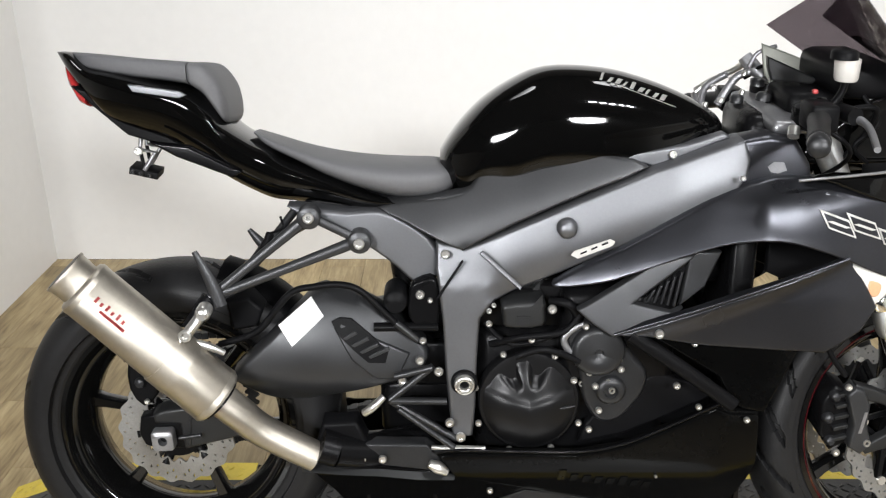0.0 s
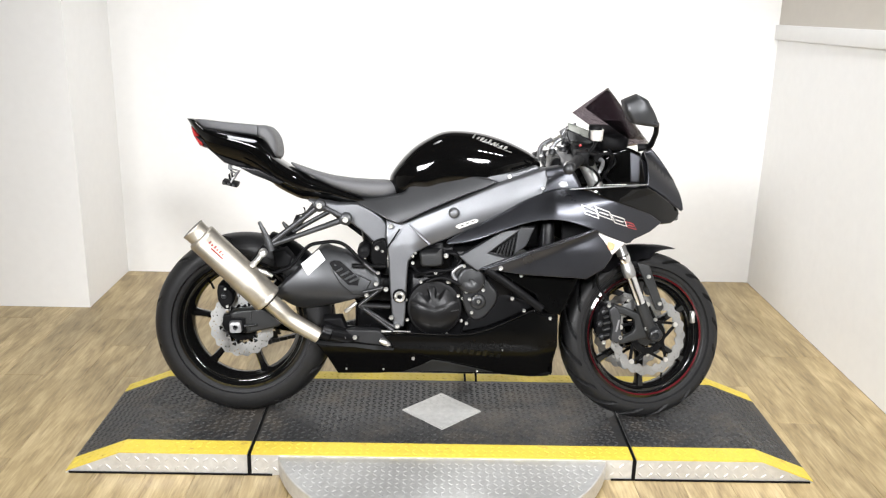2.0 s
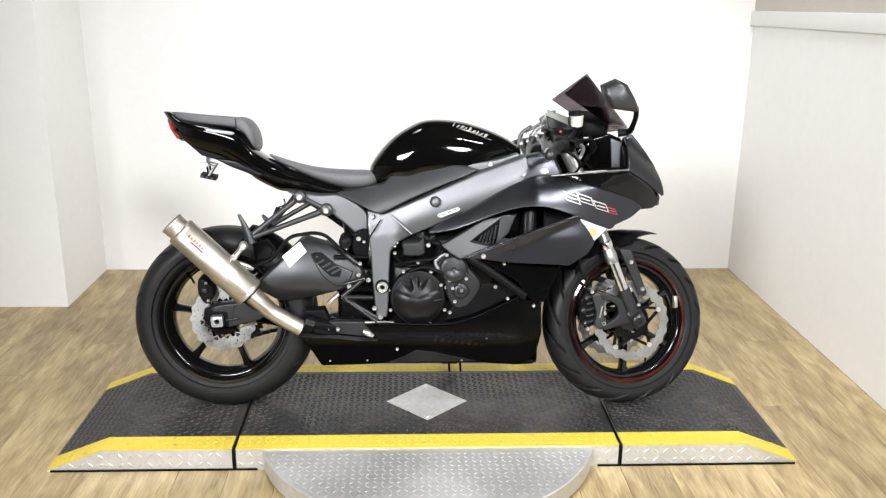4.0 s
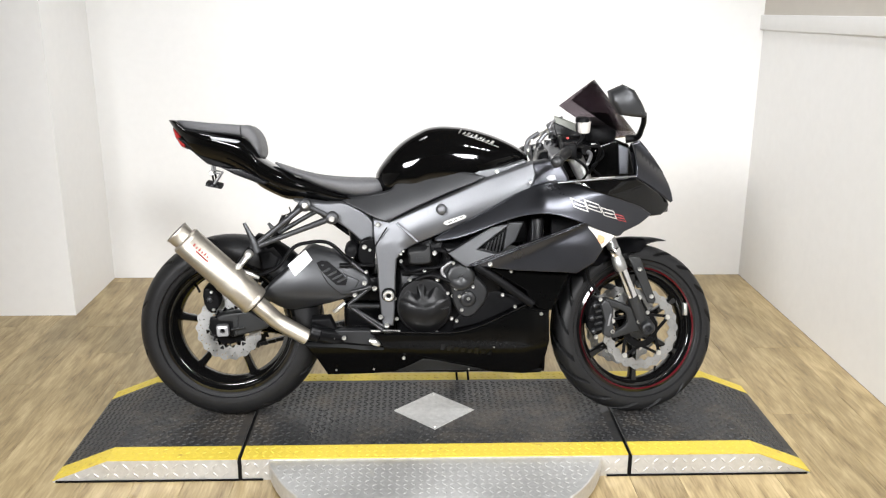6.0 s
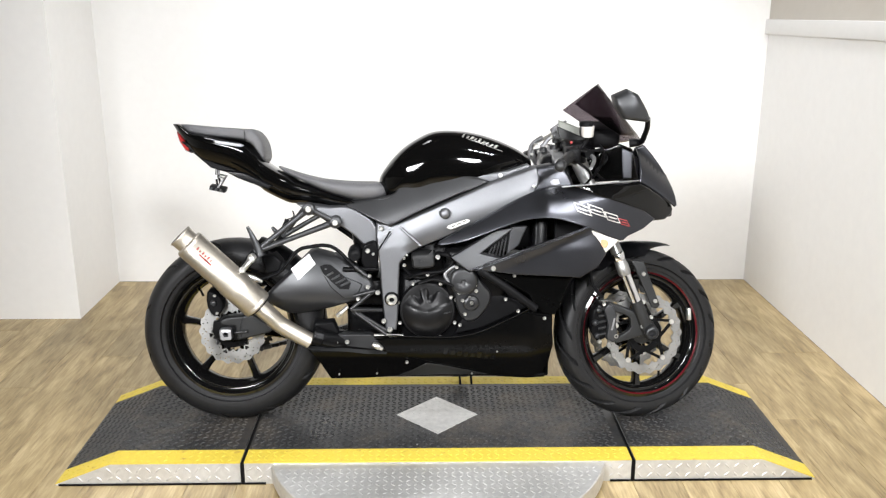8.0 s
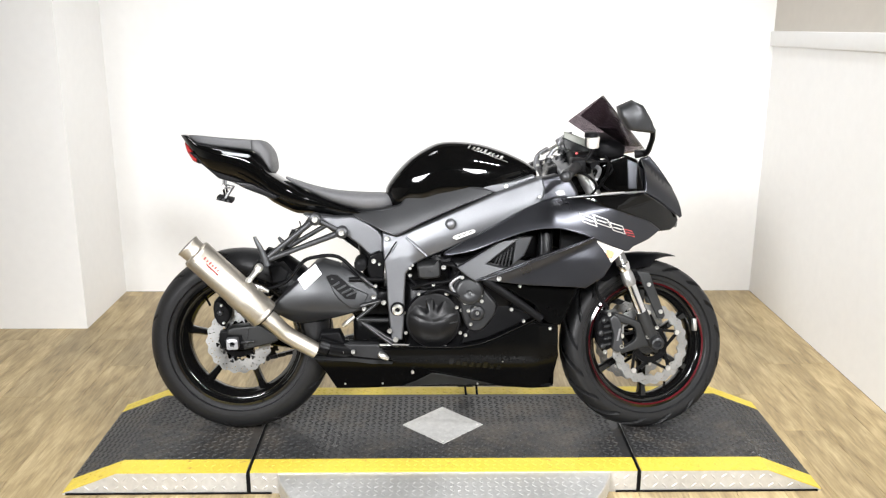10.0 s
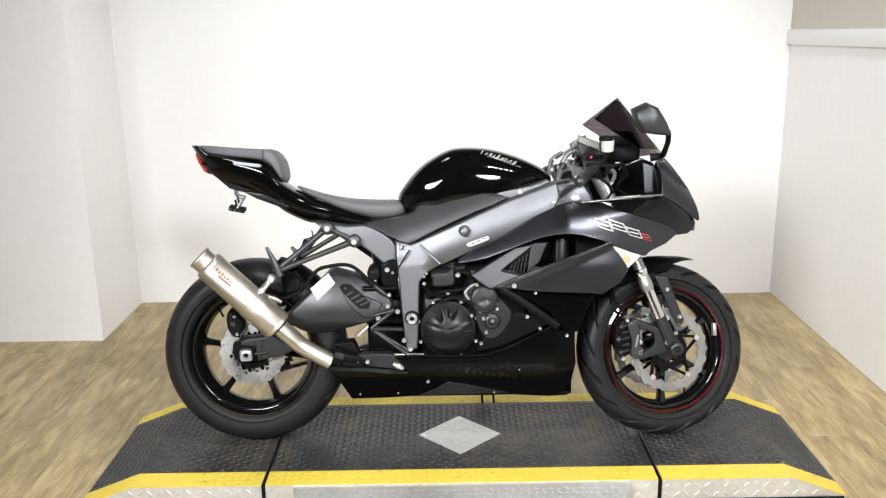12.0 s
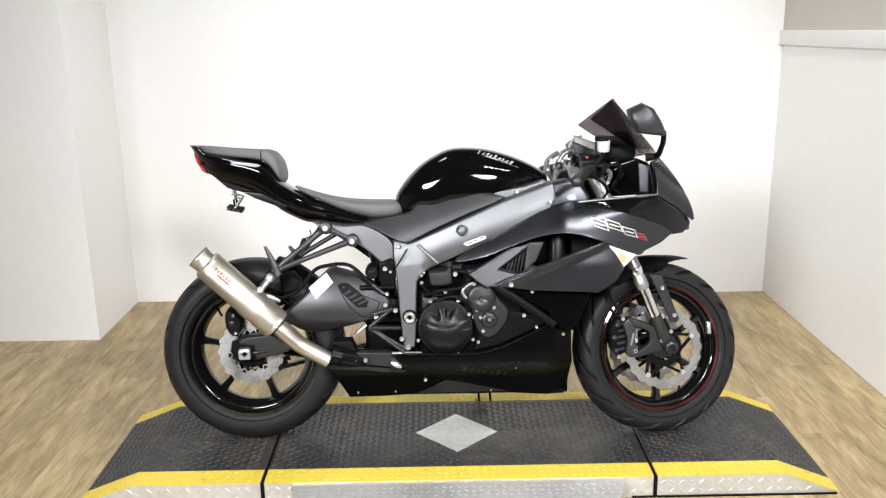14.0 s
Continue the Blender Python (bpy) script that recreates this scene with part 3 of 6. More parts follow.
def wheel(name, c, R, half, bead, bead_half, spokes, first, groove, m, label):
    rim_in = bead - 0.022
    prof = [(bead + 0.004, -bead_half - 0.004), (bead - 0.004, -bead_half - 0.006), (bead - 0.010, -bead_half + 0.002), (bead - 0.011, -bead_half + 0.008), (rim_in + 0.004, -bead_half + 0.013), (rim_in + 0.001, -bead_half + 0.012), (rim_in - 0.001, -bead_half + 0.018), (rim_in - 0.008, -bead_half + 0.024), (rim_in - 0.010, -0.018), (rim_in - 0.014, -0.014), (rim_in - 0.014, 0.014), (rim_in - 0.010, 0.018), (rim_in, bead_half - 0.016),
            (bead - 0.010, bead_half - 0.002), (bead - 0.004, bead_half + 0.006), (bead + 0.004, bead_half + 0.004), (bead + 0.002, bead_half - 0.002), (rim_in + 0.008, bead_half - 0.02), (rim_in + 0.002, 0), (rim_in + 0.008, -bead_half + 0.02), (bead + 0.002, -bead_half + 0.002)]
    w = moved(name, lathe(prof, c, 96, closed=True), RIM, bike, m, label)
    moved("tyre", lathe(tyre_profile(R, half, bead, bead_half), c, 400, closed=True, dent=groove), RUBBER, w, m, "black rubber tyre with slanting grooves", 22)
    hub = lathe([(0.0, -0.055), (0.034, -0.055), (0.038, -0.045), (0.036, -0.02), (0.046, 0.0), (0.036, 0.02), (0.038, 0.045), (0.034, 0.055), (0.0, 0.055)], c, 32)
    moved("hub", hub, RIM, w, m)
    for k in range(spokes):
        a = radians(first + 360 / spokes * k)
        bm = bmesh.new()
        rings = []
        for r, wide, deep, y in ((0.036, 0.020, 0.026, 0.0), (0.07, 0.013, 0.020, -0.004), (0.12, 0.0105, 0.016, -0.005), (rim_in - 0.03, 0.0115, 0.016, -0.003), (rim_in - 0.008, 0.0145, 0.020, 0.0)):
            ring = []
            for u, v in ((-0.6, -1), (0.6, -1), (1, -0.5), (1, 0.5), (0.6, 1), (-0.6, 1), (-1, 0.5), (-1, -0.5)):
                p = Vector((r, y + v * deep, u * wide))
                ring.append(bm.verts.new(c + Vector((p.x * math.cos(a) - p.z * math.sin(a), p.y, p.x * math.sin(a) + p.z * math.cos(a)))))
            rings.append(ring)
        for p, q in zip(rings, rings[1:]):
            for i in range(8):
                bm.faces.new((p[i], p[(i + 1) % 8], q[(i + 1) % 8], q[i]))
        bm.faces.new(rings[0])
        bm.faces.new(rings[-1])
        moved("spoke", bm, RIM, w, m)
    return w


def rear_groove(a, h, r):
    k = (a * 11 / math.pi + 14 * abs(h) + (0.5 if h > 0 else 0)) % 2
    return 0.004 if abs(k - 1) < 0.07 and 0.01 < abs(h) < 0.075 and r > RR - 0.045 else 0.0


def front_groove(a, h, r):
    arc = math.asin(min(1, abs(h) / 0.060)) * 2 / math.pi
    k = (-a * 17 / math.pi + 2.2 * arc + (0.5 if h > 0 else 0)) % 2
    return 0.008 if abs(k - 1) < 0.2 and 0.08 < arc < 0.97 and r > FR - 0.037 else 0.0


rear = wheel("rear_wheel", RW, RR, 0.088, 0.205, 0.068, 6, 171, rear_groove, RS, "gloss black six-spoke wheel")
front = wheel("front_wheel", FW, FR, 0.060, 0.202, 0.044, 6, 30, front_groove, STEER, "gloss black six-spoke wheel with red pinstripe")
for y in (-1, 1):
    ring = lathe([(0.1940, y * 0.0465), (0.1980, y * 0.0512), (0.1975, y * 0.0522), (0.1930, y * 0.0475)], FW, 96, closed=True)
    moved("pinstripe", ring, RED, front, STEER, "thin red rim stripe")
tab = box(bmesh.new(), FW.x + 0.168, -0.046, FW.z + 0.035, FW.x + 0.180, -0.030, FW.z + 0.075, 0.002)
moved("balance_weight", tab, BOLT, front, STEER)
for c, w, m, a in ((RW, rear, RS, 133), (FW, front, STEER, 298)):
    d = Vector((math.cos(radians(a)), 0, math.sin(radians(a))))
    moved("valve", tube([c + d * 0.180, c + d * 0.165 + Vector((0, -0.012, 0)), c + d * 0.148 + Vector((0, -0.03, 0))], 0.004, 8, 3), PLASTIC, w, m)


def disc(c, y, r_out, r_in, waves, m, parent, label):
    """A wavy brake disc with rows of drilled holes, cut through its thickness."""
    n = waves * 10
    bm = bmesh.new()
    t = 0.0022
    rows = 9
    grid = {}
    rad = lambda j, a: (r_in + 0.004 * math.cos(waves * a)) + (r_out + 0.003 * math.cos(waves * a) - r_in - 0.004 * math.cos(waves * a)) * j / (rows - 1)
    for side in (-1, 1):
        for i in range(n):
            a = 2 * math.pi * i / n
            for j in range(rows):
                rr = rad(j, a)
                grid[side, i, j] = bm.verts.new(c + Vector((rr * math.cos(a), y + side * t, rr * math.sin(a))))
    gone = set()
    for i in range(0, n, 5):
        for k, j in enumerate((1, 5) if (i // 5) % 2 else (3, 6)):
            gone.add(((i + 2 * k) % n, j))
    for i in range(n):
        i2 = (i + 1) % n
        for j in range(rows - 1):
            if (i, j) in gone:
                for p, q in (((i, j), (i2, j)), ((i2, j), (i2, j + 1)), ((i2, j + 1), (i, j + 1)), ((i, j + 1), (i, j))):
                    bm.faces.new([grid[-1, p[0], p[1]], grid[-1, q[0], q[1]], grid[1, q[0], q[1]], grid[1, p[0], p[1]]])
                continue
            for s in (-1, 1):
                bm.faces.new([grid[s, i, j], grid[s, i2, j], grid[s, i2, j + 1], grid[s, i, j + 1]])
        for j in (0, rows - 1):
            bm.faces.new([grid[-1, i, j], grid[-1, i2, j], grid[1, i2, j], grid[1, i, j]])
    d = moved("brake_disc", bm, STEEL, parent, m, label, 30)
    return d


def bar(p, q, half, y, deep):
    """A flat bar between two points of a plane across y."""
    d = (q - p).normalized()
    e = Vector((-d.z, 0, d.x)) * half
    return panel([((p + e).x, (p + e).z), ((p - e).x, (p - e).z), ((q - e).x, (q - e).z), ((q + e).x, (q + e).z)], y, deep, 1.0, 0.001)


def holed(cx, cz, w, h, r, y, deep, tilt=0.0):
    """A square plate with a round hole through it."""
    bm = bmesh.new()
    ca, sa = math.cos(radians(tilt)), math.sin(radians(tilt))
    rings = []
    for yy, grow in ((y, 0.94), (y + 0.002, 1.0), (y + deep, 1.0)):
        o, i_ = [], []
        for k in range(24):
            a = 2 * math.pi * (k + 0.5) / 24
            c, s = math.cos(a), math.sin(a)
            f = grow / max(abs(c), abs(s))
            u, v = c * f * w, s * f * h
            o.append(bm.verts.new((cx + u * ca - v * sa, yy, cz + u * sa + v * ca)))
            i_.append(bm.verts.new((cx + r * c, yy, cz + r * s)))
        rings.append((o, i_))
    for k in range(24):
        j = (k + 1) % 24
        for a, b in zip(rings, rings[1:]):
            bm.faces.new((a[0][k], a[0][j], b[0][j], b[0][k]))
            bm.faces.new((a[1][k], a[1][j], b[1][j], b[1][k]))
        for o, i_ in (rings[0], rings[-1]):
            bm.faces.new((o[k], o[j], i_[j], i_[k]))
    return bm


disc(RW, -0.075, 0.102, 0.062, 18, RS, rear, "drilled wavy steel brake disc")
for y in (-0.070, 0.070):
    moved("disc_carrier", lathe([(0.040, y - 0.004), (0.060, y - 0.004), (0.060, y + 0.003), (0.040, y + 0.003)], FW, 48, closed=True), DARK, front, STEER, "black disc carrier ring")
    disc(FW, y, 0.128, 0.099, 22, STEER, front, "drilled wavy steel brake disc")
    for k in range(5):
        a = radians(72 * k + 20)
        d = Vector((math.cos(a), 0, math.sin(a)))
        e = Vector((-math.sin(a), 0, math.cos(a)))
        for s in (-1, 1):
            moved("disc_carrier_arm", bar(FW + d * 0.050 + e * 0.028 * s, FW + d * 0.099 + e * 0.004 * s, 0.0045, y - 0.003, 0.006), DARK, front, STEER)
        b = lathe([(0.0, -0.007), (0.008, -0.007), (0.008, 0.003), (0.0, 0.003)], FW + d * 0.100 + Vector((0, y, 0)), 14)
        moved("disc_button", b, BOLT, front, STEER)
moved("disc_carrier", lathe([(0.030, -0.079), (0.052, -0.079), (0.052, -0.068), (0.030, -0.068)], RW, 40, closed=True), DARK, rear, RS, "black disc carrier ring")
for k in range(6):
    a = radians(60 * k + 10)
    d = Vector((math.cos(a), 0, math.sin(a)))
    moved("disc_carrier_arm", tube([RW + d * 0.03 + Vector((0, -0.06, 0)), RW + d * 0.074 + Vector((0, -0.072, 0))], 0.009, 8, 2), DARK, rear, RS)
# sprocket and chain on the far side
bm = bmesh.new()
n = 43 * 4
top = []
for k in range(n):
    a = 2 * math.pi * k / n
    r = 0.110 + (0.0045 if k % 4 in (1, 2) else -0.003)
    top.append((r * math.cos(a), r * math.sin(a)))
for y in (0.072, 0.078):
    o = [bm.verts.new(RW + Vector((x, y, z))) for x, z in top]
    i_ = [bm.verts.new(RW + Vector((x * 0.82, y, z * 0.82))) for x, z in top]
    for k in range(n):
        bm.faces.new((o[k], o[(k + 1) % n], i_[(k + 1) % n], i_[k]))
moved("sprocket", bm, CASE, rear, RS, "dark steel sprocket")
for p, q in ((Vector((-0.705, 0.075, 0.479)), Vector((-0.19, 0.075, 0.52))), (Vector((-0.660, 0.075, 0.238)), Vector((-0.19, 0.075, 0.365)))):
    bm = bmesh.new()
    for k in range(34):
        u = p.lerp(q, (k + 0.5) / 34)
        bmesh.ops.create_cube(bm, size=1, matrix=Matrix.Translation(u) @ (q - p).to_track_quat("X", "Z").to_matrix().to_4x4() @ Matrix.Diagonal((0.0135, 0.018 if k % 2 else 0.012, 0.013, 1)))
    ob = part("chain", bm, CASE, bike, "dark steel drive chain")

# swingarm
sw_out = [(-0.553, 0.51), (-0.483, 0.58), (-0.408, 0.653), (-0.373, 0.653), (-0.332, 0.643), (-0.323, 0.643), (-0.271, 0.616), (-0.225, 0.577), (-0.208, 0.546), (-0.231, 0.51), (-0.274, 0.496), (-0.344, 0.47), (-0.391, 0.456), (-0.446, 0.44), (-0.489, 0.446), (-0.517, 0.468), (-0.545, 0.496)]
arm_y = lambda x, z: -0.118 + 0.12 * (z - 0.55) - 0.018 * math.exp(-((x + 0.40) / 0.14) ** 2 - ((z - 0.56) / 0.09) ** 2) + 0.45 * rise(z - 0.63, 0.02) + 0.95 * rise(0.497 - z, 0.02)
swing = part("swingarm", panel(sw_out, arm_y, 0.045, 0.015, 0.006, 2), ARM, bike, "flat grey swingarm with a white sticker")
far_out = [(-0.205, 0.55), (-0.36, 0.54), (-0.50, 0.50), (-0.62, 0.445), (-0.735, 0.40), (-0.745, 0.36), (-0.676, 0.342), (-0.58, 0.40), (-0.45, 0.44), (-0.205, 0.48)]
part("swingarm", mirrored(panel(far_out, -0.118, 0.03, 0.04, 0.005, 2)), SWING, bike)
bm = box(bmesh.new(), -0.30, -0.10, 0.47, -0.16, 0.10, 0.56, 0.01)
part("swingarm_pivot_beam", bm, DARK, bike)
st = panel([(-0.465, 0.608), (-0.409, 0.652), (-0.387, 0.623), (-0.442, 0.573)], lambda x, z: arm_y(x, z) - 0.0022, 0.002, 0.012, 0)
part("sticker", st, WHITE, swing, "blank white sticker")
for p, q in (((-0.353, 0.586), (-0.331, 0.599)), ((-0.340, 0.573), (-0.310, 0.589)), ((-0.329, 0.560), (-0.293, 0.578)), ((-0.318, 0.549), (-0.275, 0.570))):
    part("guard_slot", bar(Vector((p[0], 0, p[1])), Vector((q[0], 0, q[1])), 0.0032, arm_y((p[0] + q[0]) / 2, (p[1] + q[1]) / 2) - 0.0085, 0.003), ARM, swing)
guard = [(-0.370, 0.606), (-0.364, 0.620), (-0.350, 0.619), (-0.322, 0.595), (-0.240, 0.556), (-0.262, 0.508), (-0.300, 0.511), (-0.340, 0.550)]
part("heel_plate", panel(guard, lambda x, z: arm_y(x, z) - 0.006, 0.005, 0.04, 0.003), ARM, bike, "dark grey heel guard plate with slanted slots")
# flat black patch on the plate, under the slot bars
part("slot_patch", panel([(-0.373, 0.616), (-0.359, 0.622), (-0.339, 0.62), (-0.311, 0.597), (-0.276, 0.563), (-0.282, 0.542), (-0.311, 0.544), (-0.337, 0.569), (-0.362, 0.595)], lambda x, z: arm_y(x, z) - 0.0066, 0.004, 0.03, 0), PLASTIC, swing)
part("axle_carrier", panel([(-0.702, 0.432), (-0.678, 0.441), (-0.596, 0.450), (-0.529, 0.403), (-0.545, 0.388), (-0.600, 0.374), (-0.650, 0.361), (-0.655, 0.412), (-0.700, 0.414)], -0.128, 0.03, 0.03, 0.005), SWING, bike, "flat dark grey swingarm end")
# solid darker plate at the rear end of the carrier
part("carrier_dark_end", panel([(-0.725, 0.424), (-0.69, 0.430), (-0.648, 0.418), (-0.648, 0.362), (-0.70, 0.360), (-0.722, 0.368), (-0.731, 0.39)], -0.124, 0.02, 0.05, 0.003), DARK, bike)
part("axle_block", holed(-0.683, 0.389, 0.0195, 0.019, 0.0085, -0.146, 0.018, 3), ALLOY, bike, "bare alloy chain adjuster block")
part("axle_bore", lathe([(0.0, -0.133), (0.0086, -0.133), (0.0086, -0.128), (0.0, -0.128)], (-0.683, 0, 0.389), 16), DARK, bike)
part("adjuster_screw", tube([(-0.655, -0.138, 0.392), (-0.615, -0.138, 0.398)], 0.004, 8, 1), CASE, bike)
part("carrier_rib", bar(Vector((-0.640, 0, 0.372)), Vector((-0.632, 0, 0.440)), 0.002, -0.1305, 0.004), CASE, bike)
part("rear_caliper", panel([(-0.742, 0.520), (-0.719, 0.523), (-0.692, 0.495), (-0.695, 0.460), (-0.722, 0.437), (-0.744, 0.470)], -0.112, 0.05, 0.02, 0.006, 2), PLASTIC, bike, "black rear brake caliper")
part("caliper_pin", lathe([(0.0, -0.119), (0.008, -0.119), (0.010, -0.115), (0.010, -0.11)], (-0.722, 0, 0.487), 14), CASE, bike)
bolt(bike, -0.716, -0.116, 0.512, 0.006)
bolt(bike, -0.712, -0.116, 0.452, 0.006)

# hugger over the rear tyre
bm = bmesh.new()
rings = []
for k in range(19):
    a = radians(40 + 34 * k / 18)
    ring = []
    for j in range(9):
        s = -1 + 2 * j / 8
        r = RR + 0.014 - 0.075 * abs(s) ** 3
        ring.append(bm.verts.new(RW + Vector((r * math.cos(a), 0.088 * s, r * math.sin(a)))))
    rings.append(ring)
for p, q in zip(rings, rings[1:]):
    for j in range(8):
        bm.faces.new((p[j], p[j + 1], q[j + 1], q[j]))
bmesh.ops.solidify(bm, geom=bm.faces[:], thickness=0.003)
bm.transform(RS)
part("rear_hugger", bm, PLASTIC, bike, turned=True, label="black plastic tyre hugger")

# frame spars, pivot plates and the seat rail plates
fr_out = [(-0.118, 0.761), (-0.062, 0.787), (0.059, 0.843), (0.162, 0.89), (0.282, 0.934), (0.301, 0.938), (0.31, 0.909), (0.305, 0.881), (0.284, 0.847), (0.207, 0.807), (0.104, 0.758), (0.017, 0.713), (-0.058, 0.679), (-0.097, 0.657), (-0.119, 0.631), (-0.124, 0.558), (-0.127, 0.461), (-0.132, 0.408), (-0.166, 0.406), (-0.171, 0.445), (-0.178, 0.534), (-0.182, 0.622), (-0.189, 0.692), (-0.193, 0.715), (-0.192, 0.761), (-0.14, 0.754)]


def frame_y(x, z):
    w = 0.156 + 0.022 * min(1, max(0, (x + 0.1) / 0.3))
    if x < -0.10 and z < 0.70:
        return -w - 0.004
    crease = 0.695 + 0.40 * (x + 0.15)
    return -w + 0.24 * rise(z - crease, 0.03) + 0.26 * rise(crease - z, 0.03) * min(1, max(0, (x + 0.13) / 0.06))


frame_part = pair("frame_spar", lambda: panel(fr_out, frame_y, 0.05, 0.012, 0.005, 1, 21.8), FRAME, bike, "flat grey cast alloy frame spar")
sub = [(-0.44, 0.815), (-0.340, 0.805), (-0.287, 0.808), (-0.226, 0.780), (-0.191, 0.740), (-0.193, 0.680), (-0.222, 0.674), (-0.262, 0.711), (-0.296, 0.738), (-0.34, 0.767), (-0.39, 0.790)]
part("seat_rail", panel(sub, -0.126, 0.03, 0.03, 0.005, 2), FRAME, bike, "flat grey rear frame plate")
part("seat_rail", tube([(-0.440, 0.13, 0.745), (-0.385, 0.13, 0.712), (-0.250, 0.13, 0.610)], 0.010, 10, 3), DARK, bike)
seam1 = tube([(-0.19, -0.161, 0.670), (-0.148, -0.166, 0.738)], 0.0022, 6, 1)
part("spar_joint", seam1, PLASTIC, frame_part)
part("spar_rib", tube([(-0.118, -0.170, 0.754), (-0.053, -0.175, 0.694)], 0.004, 6, 1), FRAME, frame_part)

# side cover under the tank
sc_out = [(-0.29, 0.811), (-0.241, 0.824), (-0.169, 0.835), (-0.133, 0.85), (-0.105, 0.889), (-0.044, 0.909), (0.021, 0.915), (0.086, 0.908), (0.153, 0.892), (0.06, 0.852), (-0.062, 0.797), (-0.144, 0.754), (-0.147, 0.752), (-0.177, 0.762), (-0.242, 0.791)]


def cover_y(x, z):
    crease = 0.818 + 0.40 * (x + 0.05)
    d = z - crease
    return -0.156 + 0.52 * rise(d, 0.03) + 0.04 * rise(-d, 0.03)


pair("side_cover", lambda: panel(sc_out, cover_y, 0.03, 0.012, 0.004, 2, 21.8), ARM, bike, "satin black side cover")
low = [(0.099, 0.905), (0.155, 0.913), (0.216, 0.923), (0.276, 0.942), (0.287, 0.936), (0.164, 0.888), (0.151, 0.892)]
pair("tank_trim", lambda: panel(low, -0.138, 0.02, 0.04, 0.003), FRAME, bike)

# tank
tank_rows = [(-0.184, 0.06, 0.841, 0.888), (-0.171, 0.095, 0.829, 0.91), (-0.142, 0.118, 0.805, 0.948), (-0.106, 0.132, 0.816, 0.983), (-0.062, 0.141, 0.81, 1.012), (-0.017, 0.145, 0.824, 1.032), (0.036, 0.146, 0.828, 1.037), (0.108, 0.142, 0.828, 1.03), (0.179, 0.132, 0.834, 1.01), (0.242, 0.112, 0.874, 0.983), (0.282, 0.085, 0.889, 0.959), (0.298, 0.055, 0.901, 0.943)]
tank = part("fuel_tank", loft([(*r, 0.42, 2.7) for r in smooth_rows(tank_rows, 6)], 56), GLOSS, bike, "gloss black fuel tank with a silver emblem", ref=-0.05)


def tank_point(x, a, lift):
    """A point on the near side of the tank: a degrees up from its widest line."""
    cols = np.array(tank_rows)
    w, z0, z1 = (float(np.interp(x, cols[:, 0], cols[:, k])) for k in (1, 2, 3))
    mid = z0 + (z1 - z0) * 0.42
    c, q = math.cos(radians(a)), math.sin(radians(a))
    p = Vector((x, -w * c ** (2 / 2.7), mid + (z1 - mid) * q ** (2 / 2.7)))
    return p + Vector((0, -c, q)) * lift


for k in range(9):
    bm = bmesh.new()
    x0 = 0.082 + 0.0122 * k
    tall = (13, 7, 8, 7, 11, 7, 8, 7, 9)[k]
    a0 = 53 - 1.5 * k + (tall - 6)
    rows = [[bm.verts.new(tank_point(x0 + dx - 0.004 * j, a0 - tall * j / 2, 0.003)) for dx in (0, 0.0045 + 0.002 * (k % 3))] for j in range(3)]
    for a, b in zip(rows, rows[1:]):
        bm.faces.new((a[0], a[1], b[1], b[0]))
    bmesh.ops.solidify(bm, geom=bm.faces[:], thickness=0.0008)
    part("emblem", bm, SILVER, tank, "silver script emblem" if k == 0 else "", ref=-0.05)
bm = bmesh.new()
rows = [[bm.verts.new(tank_point(0.092 + 0.009 * j, 44.0 - 1.1 * j - d, 0.003)) for d in (0, 1.2)] for j in range(13)]
for a, b in zip(rows, rows[1:]):
    bm.faces.new((a[0], a[1], b[1], b[0]))
bmesh.ops.solidify(bm, geom=bm.faces[:], thickness=0.0008)
part("emblem", bm, SILVER, tank, ref=-0.05)

# tail
tail_rows = [(-0.834, 0.01, 1.05, 1.054), (-0.808, 0.045, 1.01, 1.052), (-0.772, 0.07, 0.962, 1.028), (-0.732, 0.088, 0.928, 1.022), (-0.646, 0.1, 0.898, 1.006), (-0.602, 0.104, 0.871, 0.995), (-0.567, 0.104, 0.847, 0.965), (-0.546, 0.104, 0.831, 0.935), (-0.502, 0.104, 0.808, 0.905), (-0.474, 0.106, 0.797, 0.892), (-0.444, 0.108, 0.794, 0.872), (-0.37, 0.114, 0.789, 0.844), (-0.306, 0.118, 0.783, 0.817), (-0.254, 0.118, 0.794, 0.802)]
tail = part("tail_fairing", loft([(*r, 0.72, 2.5) for r in smooth_rows(tail_rows, 5)], 40), GLOSS, bike, "gloss black tail fairing", ref=-0.03)
und = [(-0.80, 1.0), (-0.762, 0.962), (-0.714, 0.918), (-0.655, 0.900), (-0.60, 0.885), (-0.66, 0.925), (-0.74, 0.985)]
pair("tail_underside", lambda: panel(und, lambda x, z: -0.058 + 0.10 * (0.9 - x - 1.6) * 0, 0.05, 0.04, 0.003), PLASTIC, tail)
lamp_bm = loft([(*r, 0.5, 3.0) for r in ((-0.823, 0.012, 1.024, 1.036), (-0.812, 0.034, 0.998, 1.030), (-0.792, 0.052, 0.970, 1.004), (-0.780, 0.056, 0.966, 0.990))], 24)
part("tail_light", lamp_bm, REDLENS, bike, "red tail light lens", ref=-0.06)
pill_rows = [(-0.808, 0.012, 1.044, 1.053), (-0.775, 0.045, 1.025, 1.051), (-0.707, 0.066, 1.012, 1.044), (-0.627, 0.08, 1.002, 1.038), (-0.599, 0.086, 0.997, 1.036)]
pad = part("pillion_seat", loft([(*r, 0.5, 5.0) for r in smooth_rows(pill_rows, 4)], 44), VINYL, bike, "flat black vinyl pillion pad", ref=-0.03)
